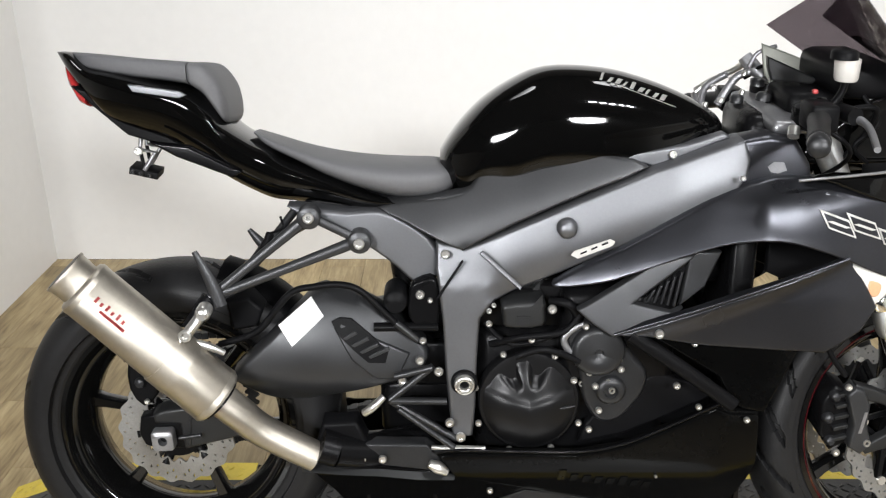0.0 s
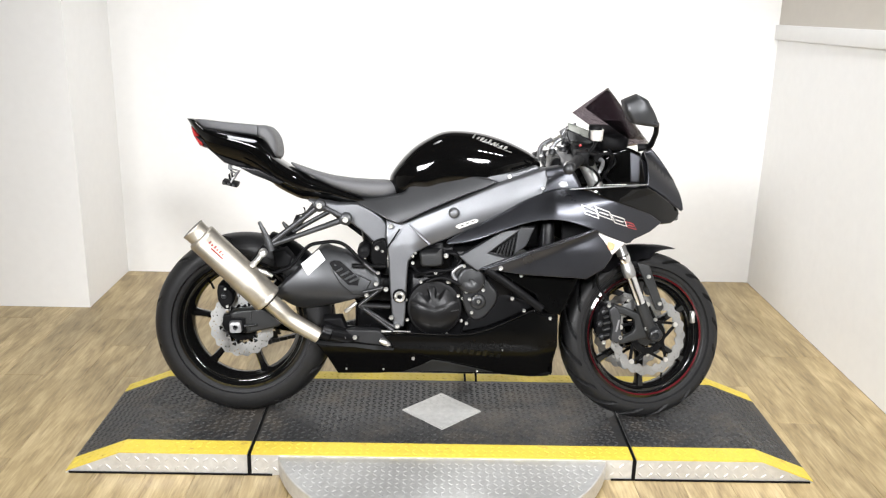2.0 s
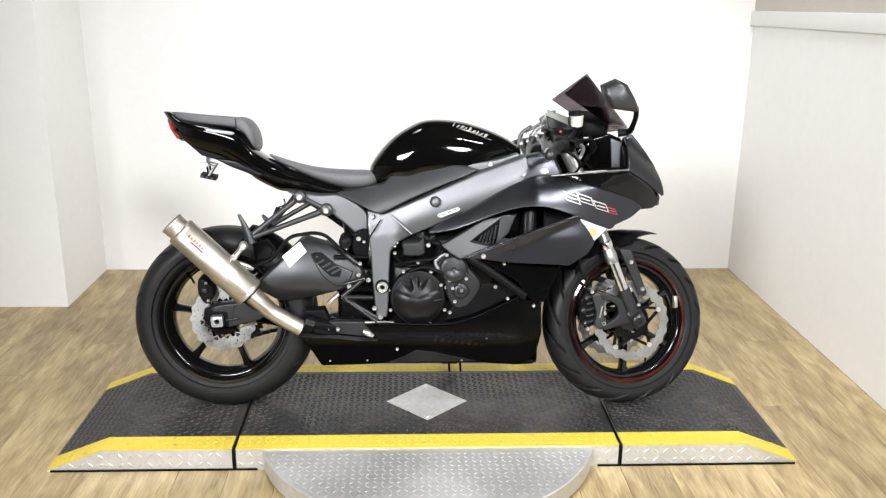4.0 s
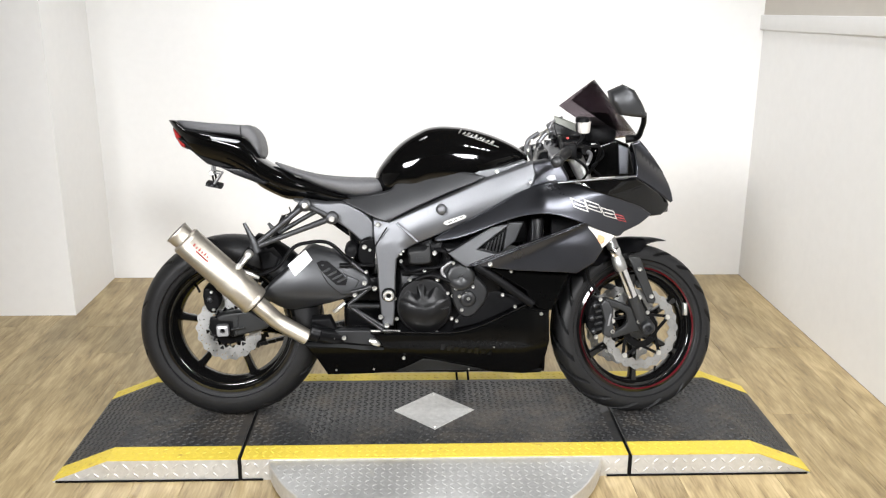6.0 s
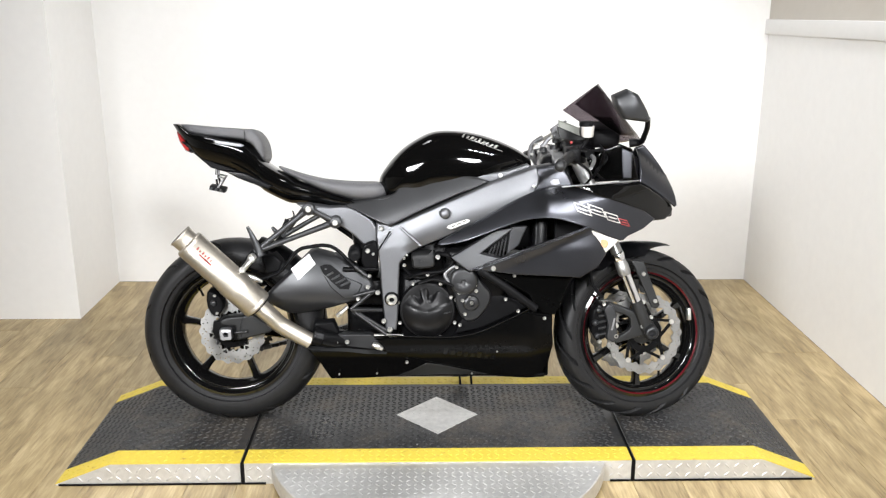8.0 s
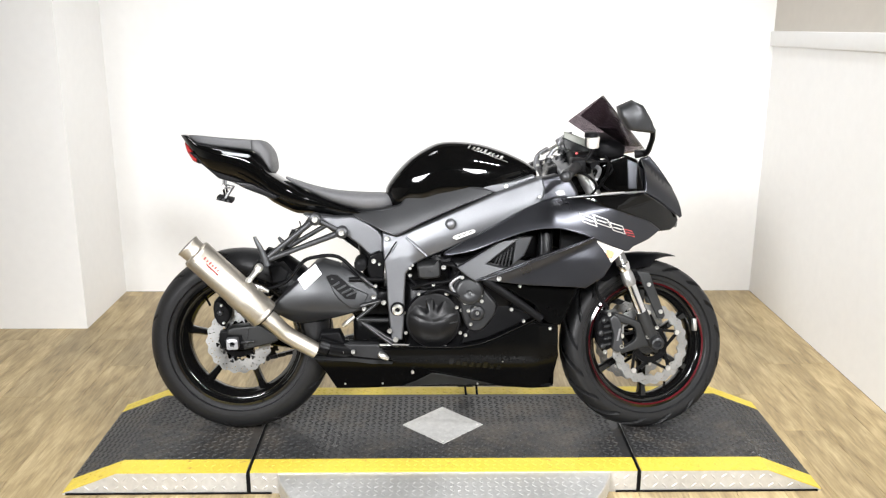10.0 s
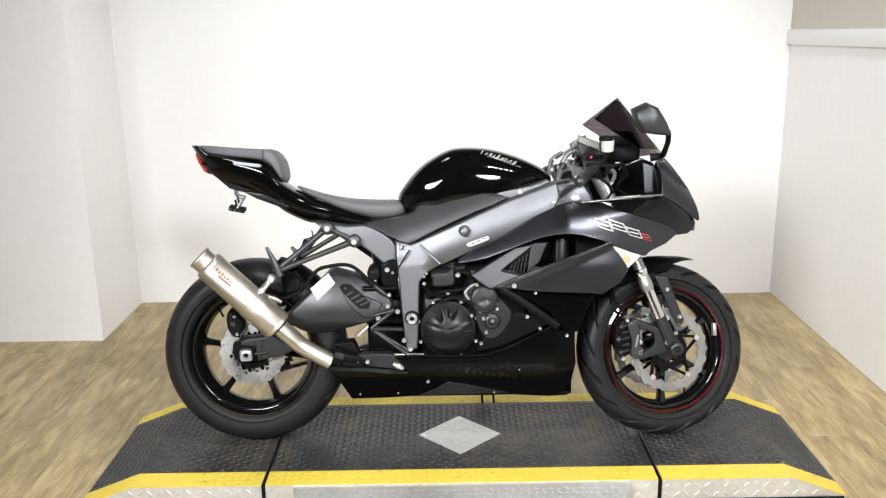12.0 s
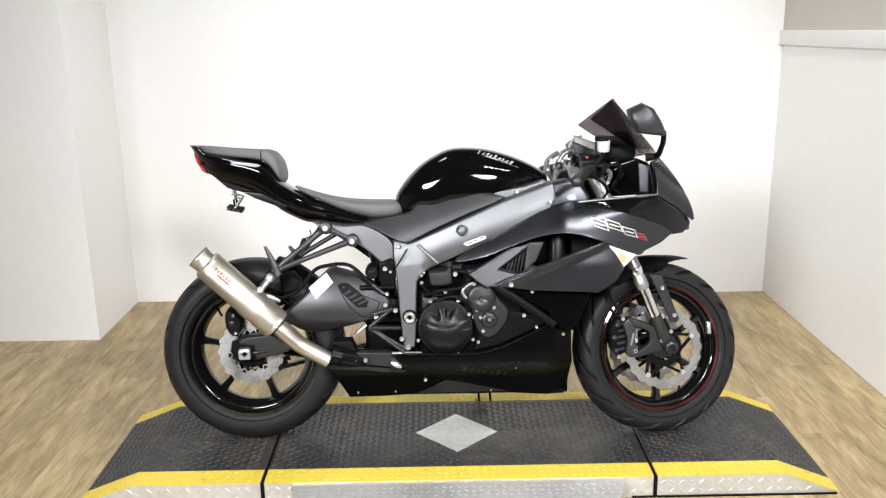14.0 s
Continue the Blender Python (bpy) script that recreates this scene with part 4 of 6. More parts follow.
bolster_rows = [(-0.598, 0.084, 0.997, 1.036), (-0.592, 0.09, 0.993, 1.036), (-0.574, 0.09, 0.978, 1.035), (-0.559, 0.086, 0.953, 1.023), (-0.546, 0.078, 0.933, 1.002), (-0.539, 0.06, 0.943, 0.976)]
part("bolster", loft([(*r, 0.5, 4.2) for r in smooth_rows(bolster_rows, 4)], 44), VINYL, pad, "rolled front of the pillion pad", ref=-0.03)
part("tail_flute", panel([(-0.665, 0.918), (-0.60, 0.911), (-0.515, 0.868), (-0.53, 0.858), (-0.62, 0.893)], -0.1045, 0.01, 0.03, 0.003), COVER, tail)
fill_rows = [(-0.572, 0.085, 0.90, 0.955), (-0.548, 0.080, 0.885, 0.928), (-0.515, 0.072, 0.87, 0.902), (-0.48, 0.05, 0.86, 0.885)]
part("tail_saddle", loft([(*r, 0.6, 2.6) for r in smooth_rows(fill_rows, 3)], 28), SATIN, bike, ref=-0.06)
emb = [(-0.690, 1.013), (-0.606, 1.002), (-0.596, 0.996), (-0.608, 0.991), (-0.683, 1.001)]
part("emblem", panel(emb, lambda x, z: -0.1035 - 0.02 * (x + 0.65), 0.004, 0.05, 0.001), FRAME, tail, "dull grey nameplate")
# plate bracket under the tail: a hinged lattice with a drilled foot
for s in (-1, 1):
    part("plate_bracket", tube([(x, 0.018 * s, z) for x, z in ((-0.705, 0.906), (-0.709, 0.882), (-0.683, 0.877), (-0.705, 0.846))], 0.0045, 8, 1), ALLOY, bike, "bare metal hinged plate bracket" if s < 0 else "")
    part("bracket_brace", tube([(x, 0.018 * s, z) for x, z in ((-0.709, 0.882), (-0.705, 0.846))], 0.0035, 8, 1), PLASTIC, bike)
foot = part("bracket_plate", bar(Vector((-0.732, 0, 0.845)), Vector((-0.683, 0, 0.834)), 0.006, -0.020, 0.040), PLASTIC, bike)
for f in (0.15, 0.45, 0.75):
    u = Vector((-0.732, -0.022, 0.845)).lerp(Vector((-0.683, -0.022, 0.834)), f)
    bolt(bike, *u, 0.005, CASE)
bolt(bike, -0.709, -0.026, 0.882, 0.010)
# a loose plug on its lead under the seat
part("lead", tube([(-0.458, -0.09, 0.786), (-0.454, -0.10, 0.77), (-0.475, -0.10, 0.76)], 0.0022, 6, 4), PLASTIC, bike)
part("plug", tube([(-0.475, -0.10, 0.76), (-0.486, -0.10, 0.736)], 0.007, 8, 1, flat=0.6), PLASTIC, bike, "black wiring plug on a lead")

# rider's seat
seat_rows = [(-0.504, 0.036, 0.916, 0.923), (-0.476, 0.068, 0.895, 0.913), (-0.424, 0.09, 0.87, 0.896), (-0.366, 0.112, 0.842, 0.883), (-0.307, 0.122, 0.82, 0.876), (-0.248, 0.124, 0.806, 0.873), (-0.196, 0.116, 0.808, 0.872), (-0.17, 0.1, 0.818, 0.866), (-0.152, 0.07, 0.831, 0.852)]
part("rider_seat", loft([(*r, 0.55, 2.8) for r in smooth_rows(seat_rows, 5)], 40), VINYL, bike, "grey-black vinyl rider seat", ref=-0.05)


# fairings
def fair_w(x):
    return float(np.interp(x, [-0.1, 0.0, 0.05, 0.2, 0.4, 0.5, 0.6, 0.7, 0.8], [0.16, 0.165, 0.185, 0.222, 0.234, 0.222, 0.182, 0.12, 0.03]))


def fair_y(x, z):
    w = sum(fair_w(x + d) for d in (-0.04, -0.02, 0, 0.02, 0.04)) / 5
    return -(w - max(0, z - 0.85) * 0.5 - max(0, 0.7 - z) * 0.15)


def wing_y(x, z):
    crest = 0.705 + 0.34 * (x - 0.02) if x < 0.33 else 0.810 - 0.16 * (x - 0.33)
    d = z - crest
    lean = 0.75 if x < 0.36 else max(0.15, 0.75 - 3.5 * (x - 0.36))
    return fair_y(x, z) + lean * rise(d, 0.03) - 0.004


wing = [(0.003, 0.703), (0.06, 0.739), (0.111, 0.767), (0.179, 0.808), (0.248, 0.847), (0.308, 0.871), (0.352, 0.881), (0.403, 0.882), (0.441, 0.878), (0.577, 0.829), (0.685, 0.767), (0.587, 0.727), (0.563, 0.716), (0.464, 0.761), (0.397, 0.786), (0.346, 0.797), (0.287, 0.793), (0.228, 0.777), (0.161, 0.749), (0.094, 0.718), (0.042, 0.702), (0.008, 0.695)]
wing_part = pair("upper_fairing", lambda: panel(wing, wing_y, 0.012, 0.010, 0.003, 2, 18.8), SATIN, bike, "satin ebony upper fairing with outlined emblem")
nose = [(0.398, 0.89), (0.437, 0.894), (0.628, 0.884), (0.661, 0.865), (0.693, 0.843), (0.729, 0.815), (0.754, 0.795), (0.759, 0.781), (0.751, 0.766), (0.728, 0.755), (0.681, 0.76), (0.687, 0.763), (0.577, 0.827), (0.436, 0.881)]
pair("nose_fairing", lambda: panel(nose, lambda x, z: fair_y(x, z) + 0.004 + 0.02 * max(0, z - 0.84), 0.012, 0.02, 0.004), GLOSS, bike, "gloss black nose fairing")
def cowl_y(x, z):
    """The cowl rolls round towards the front above its crease."""
    u = max(0, (x - 0.633) * 0.636 + (z - 0.876) * 0.775)
    return min(-0.014, -0.118 + 0.22 * max(0, x - 0.60) + 190 * u ** 3)


cowl = [(0.639, 0.973), (0.665, 0.982), (0.688, 0.957), (0.716, 0.922), (0.745, 0.881), (0.757, 0.85), (0.764, 0.822), (0.767, 0.798), (0.759, 0.793), (0.73, 0.817), (0.699, 0.841), (0.665, 0.863), (0.634, 0.881)]
pair("headlight_cowl", lambda: panel(cowl, cowl_y, 0.012, 0.012, 0.004), SATIN, bike, "satin ebony headlight cowl")
nose_rows = [(0.615, 0.088, 0.80, 0.975), (0.62, 0.092, 0.79, 0.972), (0.69, 0.055, 0.768, 0.92), (0.735, 0.030, 0.762, 0.872), (0.762, 0.014, 0.758, 0.82), (0.772, 0.006, 0.760, 0.785)]
part("headlight_housing", loft([(*r, 0.4, 2.6) for r in smooth_rows(nose_rows, 4)], 32), SATIN, bike, "satin ebony nose with slim headlights", ref=-0.08)
side = [(0.1, 0.619), (0.189, 0.661), (0.281, 0.702), (0.374, 0.738), (0.459, 0.769), (0.488, 0.732), (0.519, 0.68), (0.495, 0.639), (0.439, 0.604), (0.399, 0.608), (0.251, 0.611), (0.173, 0.617), (0.126, 0.618)]
pair("side_fairing", lambda: panel(side, lambda x, z: fair_y(x, z) - 0.010 * math.exp(-((z - 0.612 - 0.455 * (x - 0.103)) / 0.012) ** 2) - 0.09 * max(0, 0.612 + 0.455 * (x - 0.103) - z), 0.012, 0.012, 0.004, 1, 24.5), SATIN, bike, "satin ebony lower side fairing")
pair("fairing_edge", lambda: tube([(0.102, -0.196, 0.621), (0.281, -0.237, 0.703), (0.457, -0.237, 0.77)], 0.0028, 8, 3), SATIN, bike)
# a thin pale tube stands in for the highlight along the nose edge
pair("nose_edge_highlight", lambda: tube([(0.372, fair_y(0.372, 0.886) - 0.001, 0.889), (0.50, fair_y(0.50, 0.89) - 0.001, 0.896), (0.625, fair_y(0.625, 0.89) - 0.001, 0.894)], 0.0025, 8, 3), ALLOY, bike)
inlet = [(0.040, 0.660), (0.062, 0.672), (0.174, 0.742), (0.235, 0.752), (0.227, 0.743), (0.132, 0.671), (0.197, 0.656), (0.215, 0.664), (0.194, 0.645), (0.101, 0.614), (0.065, 0.638)]
pair("air_duct", lambda: panel(inlet, lambda x, z: -0.186 + 0.15 * (z - 0.68), 0.012, 0.02, 0.003), ARM, bike, "grey plastic fairing vent")
pair("duct_strut", lambda: panel([(0.226, 0.755), (0.277, 0.755), (0.253, 0.694), (0.214, 0.661)], -0.172, 0.01, 0.05, 0.003), ARM, bike)
for k in range(5):
    pair("duct_slat", lambda: panel([(0.158 + 0.011 * k, 0.668 - 0.002 * k), (0.162 + 0.011 * k, 0.667 - 0.002 * k), (0.172 + 0.011 * k, 0.688 + 0.008 * k), (0.168 + 0.011 * k, 0.688 + 0.008 * k)], -0.172, 0.006, 0.05, 0.0008), CASE, bike)
pair("duct_mesh", lambda: panel([(0.145, 0.672), (0.225, 0.676), (0.25, 0.745), (0.21, 0.728)], -0.160, 0.004, 0.05, 0.001), PLASTIC, bike)
lowside = [(0.172, 0.604), (0.268, 0.600), (0.365, 0.590), (0.428, 0.586), (0.400, 0.52), (0.374, 0.461), (0.335, 0.468), (0.313, 0.484), (0.29, 0.53)]
pair("lower_fairing", lambda: panel(lowside, lambda x, z: -0.172 + 0.1 * max(0, x - 0.38), 0.01, 0.03, 0.004), BELLY, bike, "gloss black lower fairing")
pair("crash_strut", lambda: tube([(0.128, -0.197, 0.622), (0.22, -0.200, 0.560), (0.31, -0.198, 0.492)], 0.013, 10, 3, flat=0.6), PLASTIC, bike, "black plastic strut")


def belly_y(x, z):
    return -(0.170 - 0.64 * rise(0.350 - z, 0.04)) + 0.02 * max(0, x - 0.30) / 0.08


belly = [(-0.438, 0.364), (-0.371, 0.355), (-0.295, 0.356), (-0.218, 0.347), (-0.167, 0.337), (-0.183, 0.368), (-0.204, 0.389), (-0.153, 0.393), (-0.072, 0.39), (0.055, 0.39), (0.136, 0.407), (0.226, 0.45), (0.293, 0.484), (0.31, 0.47), (0.368, 0.462), (0.374, 0.35), (0.363, 0.199), (0.201, 0.213), (0.182, 0.222), (-0.054, 0.224), (-0.14, 0.216), (-0.253, 0.209), (-0.355, 0.207), (-0.385, 0.288), (-0.413, 0.339)]
belly_part = pair("belly_pan", lambda: panel(belly, belly_y, 0.008, 0.025, 0.004), BELLY, bike, "gloss black belly pan")
part("belly_floor", box(bmesh.new(), -0.33, -0.088, 0.214, 0.37, 0.088, 0.222), PLASTIC, bike)
part("belly_nose", box(bmesh.new(), 0.362, -0.10, 0.225, 0.370, 0.10, 0.46), GLOSS, bike)
low_grey = [(-0.134, 0.221), (-0.082, 0.251), (-0.036, 0.284), (0.011, 0.275), (0.105, 0.247), (0.17, 0.227), (0.011, 0.228)]
proud = [(-0.165, 0.335), (-0.054, 0.302), (0.001, 0.283), (0.104, 0.257), (0.177, 0.237), (0.353, 0.224), (0.374, 0.35), (0.366, 0.455), (0.312, 0.466), (0.284, 0.479), (0.225, 0.446), (0.136, 0.404), (0.055, 0.386), (-0.072, 0.387), (-0.153, 0.387), (-0.193, 0.384), (-0.177, 0.36)]
pair("belly_skin", lambda: panel(proud, lambda x, z: belly_y(x, z) - 0.006, 0.006, 0.025, 0.003), BELLY, bike, "gloss black upper skin of the belly pan")
pair("belly_lip", lambda: tube([(x, belly_y(x, z) - 0.004, z) for x, z in [(-0.2, 0.393), (-0.153, 0.397), (-0.072, 0.394), (0.055, 0.393), (0.136, 0.411), (0.225, 0.453), (0.292, 0.488)]], 0.0028, 8, 4), COVER, bike)


def ridge_mesh():
    """The rolled upper edge of the pan's tail, sloping out to a crease."""
    bm = bmesh.new()
    top, low = [(-0.434, 0.364), (-0.371, 0.355), (-0.29, 0.354), (-0.227, 0.347), (-0.162, 0.335)], [(-0.431, 0.354), (-0.371, 0.347), (-0.29, 0.342), (-0.227, 0.332), (-0.165, 0.331)]
    a = [bm.verts.new((x, belly_y(x, z) + 0.004, z)) for x, z in top]
    b = [bm.verts.new((x, belly_y(x, z) - 0.012, z)) for x, z in low]
    c = [bm.verts.new((x, belly_y(x, z - 0.006) + 0.004, z - 0.006)) for x, z in low]
    for p, q in ((a, b), (b, c)):
        for k in range(len(p) - 1):
            bm.faces.new((p[k], p[k + 1], q[k + 1], q[k]))
    return bm


pair("belly_ridge", ridge_mesh, SWING, bike, "satin black rolled edge of the belly pan")
part("guard_plate", panel([(-0.322, 0.397), (-0.212, 0.396), (-0.194, 0.378), (-0.18, 0.357), (-0.165, 0.339), (-0.227, 0.343), (-0.3, 0.352)], -0.165, 0.02, 0.03, 0.004), CASE, bike, "flat grey guard plate")
part("collector_shield", panel([(-0.395, 0.434), (-0.334, 0.437), (-0.317, 0.398), (-0.296, 0.349), (-0.373, 0.348), (-0.418, 0.358)], -0.16, 0.03, 0.02, 0.006), PLASTIC, bike, "dark heat shield round the collector")
part("inner_panel", panel([(0.056, 0.389), (0.138, 0.408), (0.228, 0.45), (0.286, 0.479), (0.273, 0.498), (0.19, 0.527), (0.11, 0.48), (0.068, 0.427)], -0.15, 0.01, 0.03, 0.004), PLASTIC, bike, "black inner panel under the strut")
pair("belly_patch", lambda: panel(low_grey, lambda x, z: belly_y(x, z) - 0.003, 0.003, 0.04, 0.002), SWING, bike, "satin grey flash on the belly pan")

for k in range(8):
    x0 = 0.018 + 0.022 * k
    z0 = 0.327 - 0.0035 * k
    h = 0.026 if k in (0, 5) else 0.018
    mark_out = [(x0, z0), (x0 + 0.013, z0), (x0 + 0.016, z0 + h), (x0 + 0.003, z0 + h)]
    part("ghost_mark", panel(mark_out, lambda x, z: belly_y(x, z) - 0.0074, 0.0012, 0.04, 0), GHOST, belly_part)

# emblems
def mark(outline, surface, lift, mat, parent, label=""):
    part("emblem", panel(outline, lambda x, z: surface(x, z) - lift, 0.0016, 0.005, 0), mat, parent, label)


for k, (x0, z0, w, mat) in enumerate(((0.409, 0.844, 0.046, SILVER), (0.451, 0.839, 0.048, SILVER), (0.504, 0.814, 0.044, SILVER), (0.551, 0.79, 0.030, REDPRINT))):
    sl, h = -0.36 * w, 0.027 if k < 3 else 0.021
    corner = lambda u, v: (x0 + w * u + 0.012 * v, z0 + sl * u - h * v)
    mark([corner(0, 0), corner(1, 0), corner(1, 1), corner(0, 1)], wing_y, 0.0026, mat, wing_part, "white outlined emblem block" if k == 0 else "")
    mark([corner(0.07, 0.13), corner(0.93, 0.13), corner(0.93, 0.87), corner(0.07, 0.87)], wing_y, 0.0036, SATIN, wing_part)
    mark([corner(0.30, 0.42), corner(0.93, 0.42), corner(0.70, 0.58), corner(0.07, 0.58)], wing_y, 0.0046, mat, wing_part)
mark([(0.027, 0.755), (0.032, 0.762), (0.09, 0.782), (0.098, 0.778), (0.094, 0.771), (0.038, 0.749)], lambda x, z: -0.181, 0.004, SILVER, frame_part, "silver nameplate")
for k in range(3):
    u, v = 0.042 + 0.017 * k, 0.759 + 0.0075 * k
    mark([(u, v), (u + 0.010, v + 0.0045), (u + 0.0106, v + 0.0021), (u + 0.0006, v - 0.0024)], lambda x, z: -0.181, 0.0058, PLASTIC, frame_part)

# indicator in the fairing
ind = panel([(0.462, 0.758), (0.563, 0.719), (0.515, 0.677)], lambda x, z: fair_y(x, z) - 0.004, 0.03, 0.02, 0.005)
indicator = part("indicator", ind, LENS, bike, "clear indicator lens with an amber bulb")
part("bulb", panel([(0.499, 0.727), (0.523, 0.718), (0.519, 0.699), (0.503, 0.702)], lambda x, z: fair_y(x, z) - 0.006, 0.006, 0.02, 0.003, 3), ORANGE, indicator)


# windscreen
def screen_mesh():
    """A screen folded back from its middle line to both sides; the corners fit the camera's view, in the machine's own
    axes.
    """
    top, foot = (view_to_machine(x, 0, z, 0) for x, z in ((0.509, 1.176), (0.656, 0.998)))
    back, low_edge = (view_to_machine(x, -0.125, z, -0.125) for x, z in ((0.416, 1.126), (0.587, 1.013)))
    bm = bmesh.new()
    nu, nv = 10, 28
    g = []
    for i in range(nu + 1):
        row = []
        for j in range(nv + 1):
            v = -1 + 2 * j / nv
            mid, edge = foot.lerp(top, i / nu), low_edge.lerp(back, i / nu)
            p = mid.lerp(edge, abs(v) ** 1.35)
            row.append(bm.verts.new((p.x, 0.125 * math.copysign(abs(v) ** 0.85, v), p.z)))
        g.append(row)
    for i in range(nu):
        for j in range(nv):
            bm.faces.new((g[i][j], g[i][j + 1], g[i + 1][j + 1], g[i + 1][j]))
    bmesh.ops.solidify(bm, geom=bm.faces[:], thickness=0.003)
    return bm


part("windscreen", screen_mesh(), SCREEN, bike, "dark smoked windscreen", turned=True)
# mirror on the near side
mir = [(0.495, 1.169), (0.537, 1.189), (0.562, 1.177), (0.591, 1.132), (0.604, 1.105), (0.597, 1.097), (0.526, 1.107), (0.502, 1.142)]
mirror = part("mirror", panel(mir, lambda x, z: -0.335 + 0.25 * abs(x - 0.55) + 0.2 * abs(z - 1.15), 0.045, 0.02, 0.010), ARM, bike, "angular black mirror on a short stem")
part("mirror_stem", tube([(0.599, -0.295, 1.106), (0.611, -0.25, 1.076), (0.618, -0.20, 1.046), (0.622, -0.14, 1.014), (0.590, -0.125, 1.006)], [0.008, 0.008, 0.008, 0.010, 0.014], 10, 4), PLASTIC, mirror)
# instrument pod and inner panels
pod = box(bmesh.new(), 0.47, -0.10, 0.985, 0.57, 0.10, 1.045, 0.02)
part("instrument_pod", pod, PLASTIC, bike)
part("far_cockpit_panel", mirrored(panel([(0.398, 1.05), (0.441, 1.035), (0.491, 1.016), (0.5, 0.975), (0.432, 0.953), (0.406, 0.998)], -0.085, 0.006, 0.05, 0.003)), LIT_LINER, bike, "inner cockpit liner in a pale grey for the light on it")
# a dark sheet and a dark box added to fill bright gaps
pair("wing_gap_filler", lambda: panel([(0.37, 0.80), (0.50, 0.79), (0.53, 0.70), (0.46, 0.66), (0.37, 0.70)], -0.125, 0.008, 0.05, 0.003), PLASTIC, bike)
part("dash_gap_filler", box(bmesh.new(), 0.405, -0.06, 0.945, 0.50, 0.06, 0.990, 0.012), PLASTIC, bike)
inner = [(0.40, 0.885), (0.47, 0.880), (0.631, 0.888), (0.606, 0.985), (0.567, 1.0), (0.52, 0.985), (0.45, 0.93)]
pair("inner_panel", lambda: panel(inner, -0.105, 0.01, 0.05, 0.003), GLOSS, bike, "black inner cockpit panel")
pair("cockpit_strip", lambda: panel([(0.572, 0.988), (0.607, 0.975), (0.609, 0.892), (0.580, 0.892)], -0.109, 0.006, 0.05, 0.003), SATIN, bike, "satin grey inner edge strip")
part("steering_stem", box(bmesh.new(), 0.33, -0.075, 0.84, 0.46, 0.075, 0.955, 0.02), DARK, bike)
neck = [(0.299, 0.932), (0.347, 0.941), (0.391, 0.935), (0.415, 0.895), (0.421, 0.87), (0.332, 0.863), (0.285, 0.848)]
pair("ram_duct", lambda: panel(neck, lambda x, z: -0.150 + 0.25 * rise(z - 0.915, 0.02), 0.04, 0.015, 0.008, 1), SATIN, bike, "black intake duct with a printed label")
lab = panel([(0.345, 0.892), (0.355, 0.9), (0.371, 0.899), (0.377, 0.886), (0.363, 0.881), (0.351, 0.883)], -0.1525, 0.001, 0.05, 0)
part("label", lab, ALLOY, bike, "small grey printed label")

# fork
FA = Vector((0.40, 0, -0.917)).normalized()


def fork_at(s, y):
    """A point s metres up the fork leg from the axle."""
    return Vector((0.694, y, 0.380)) - FA * s


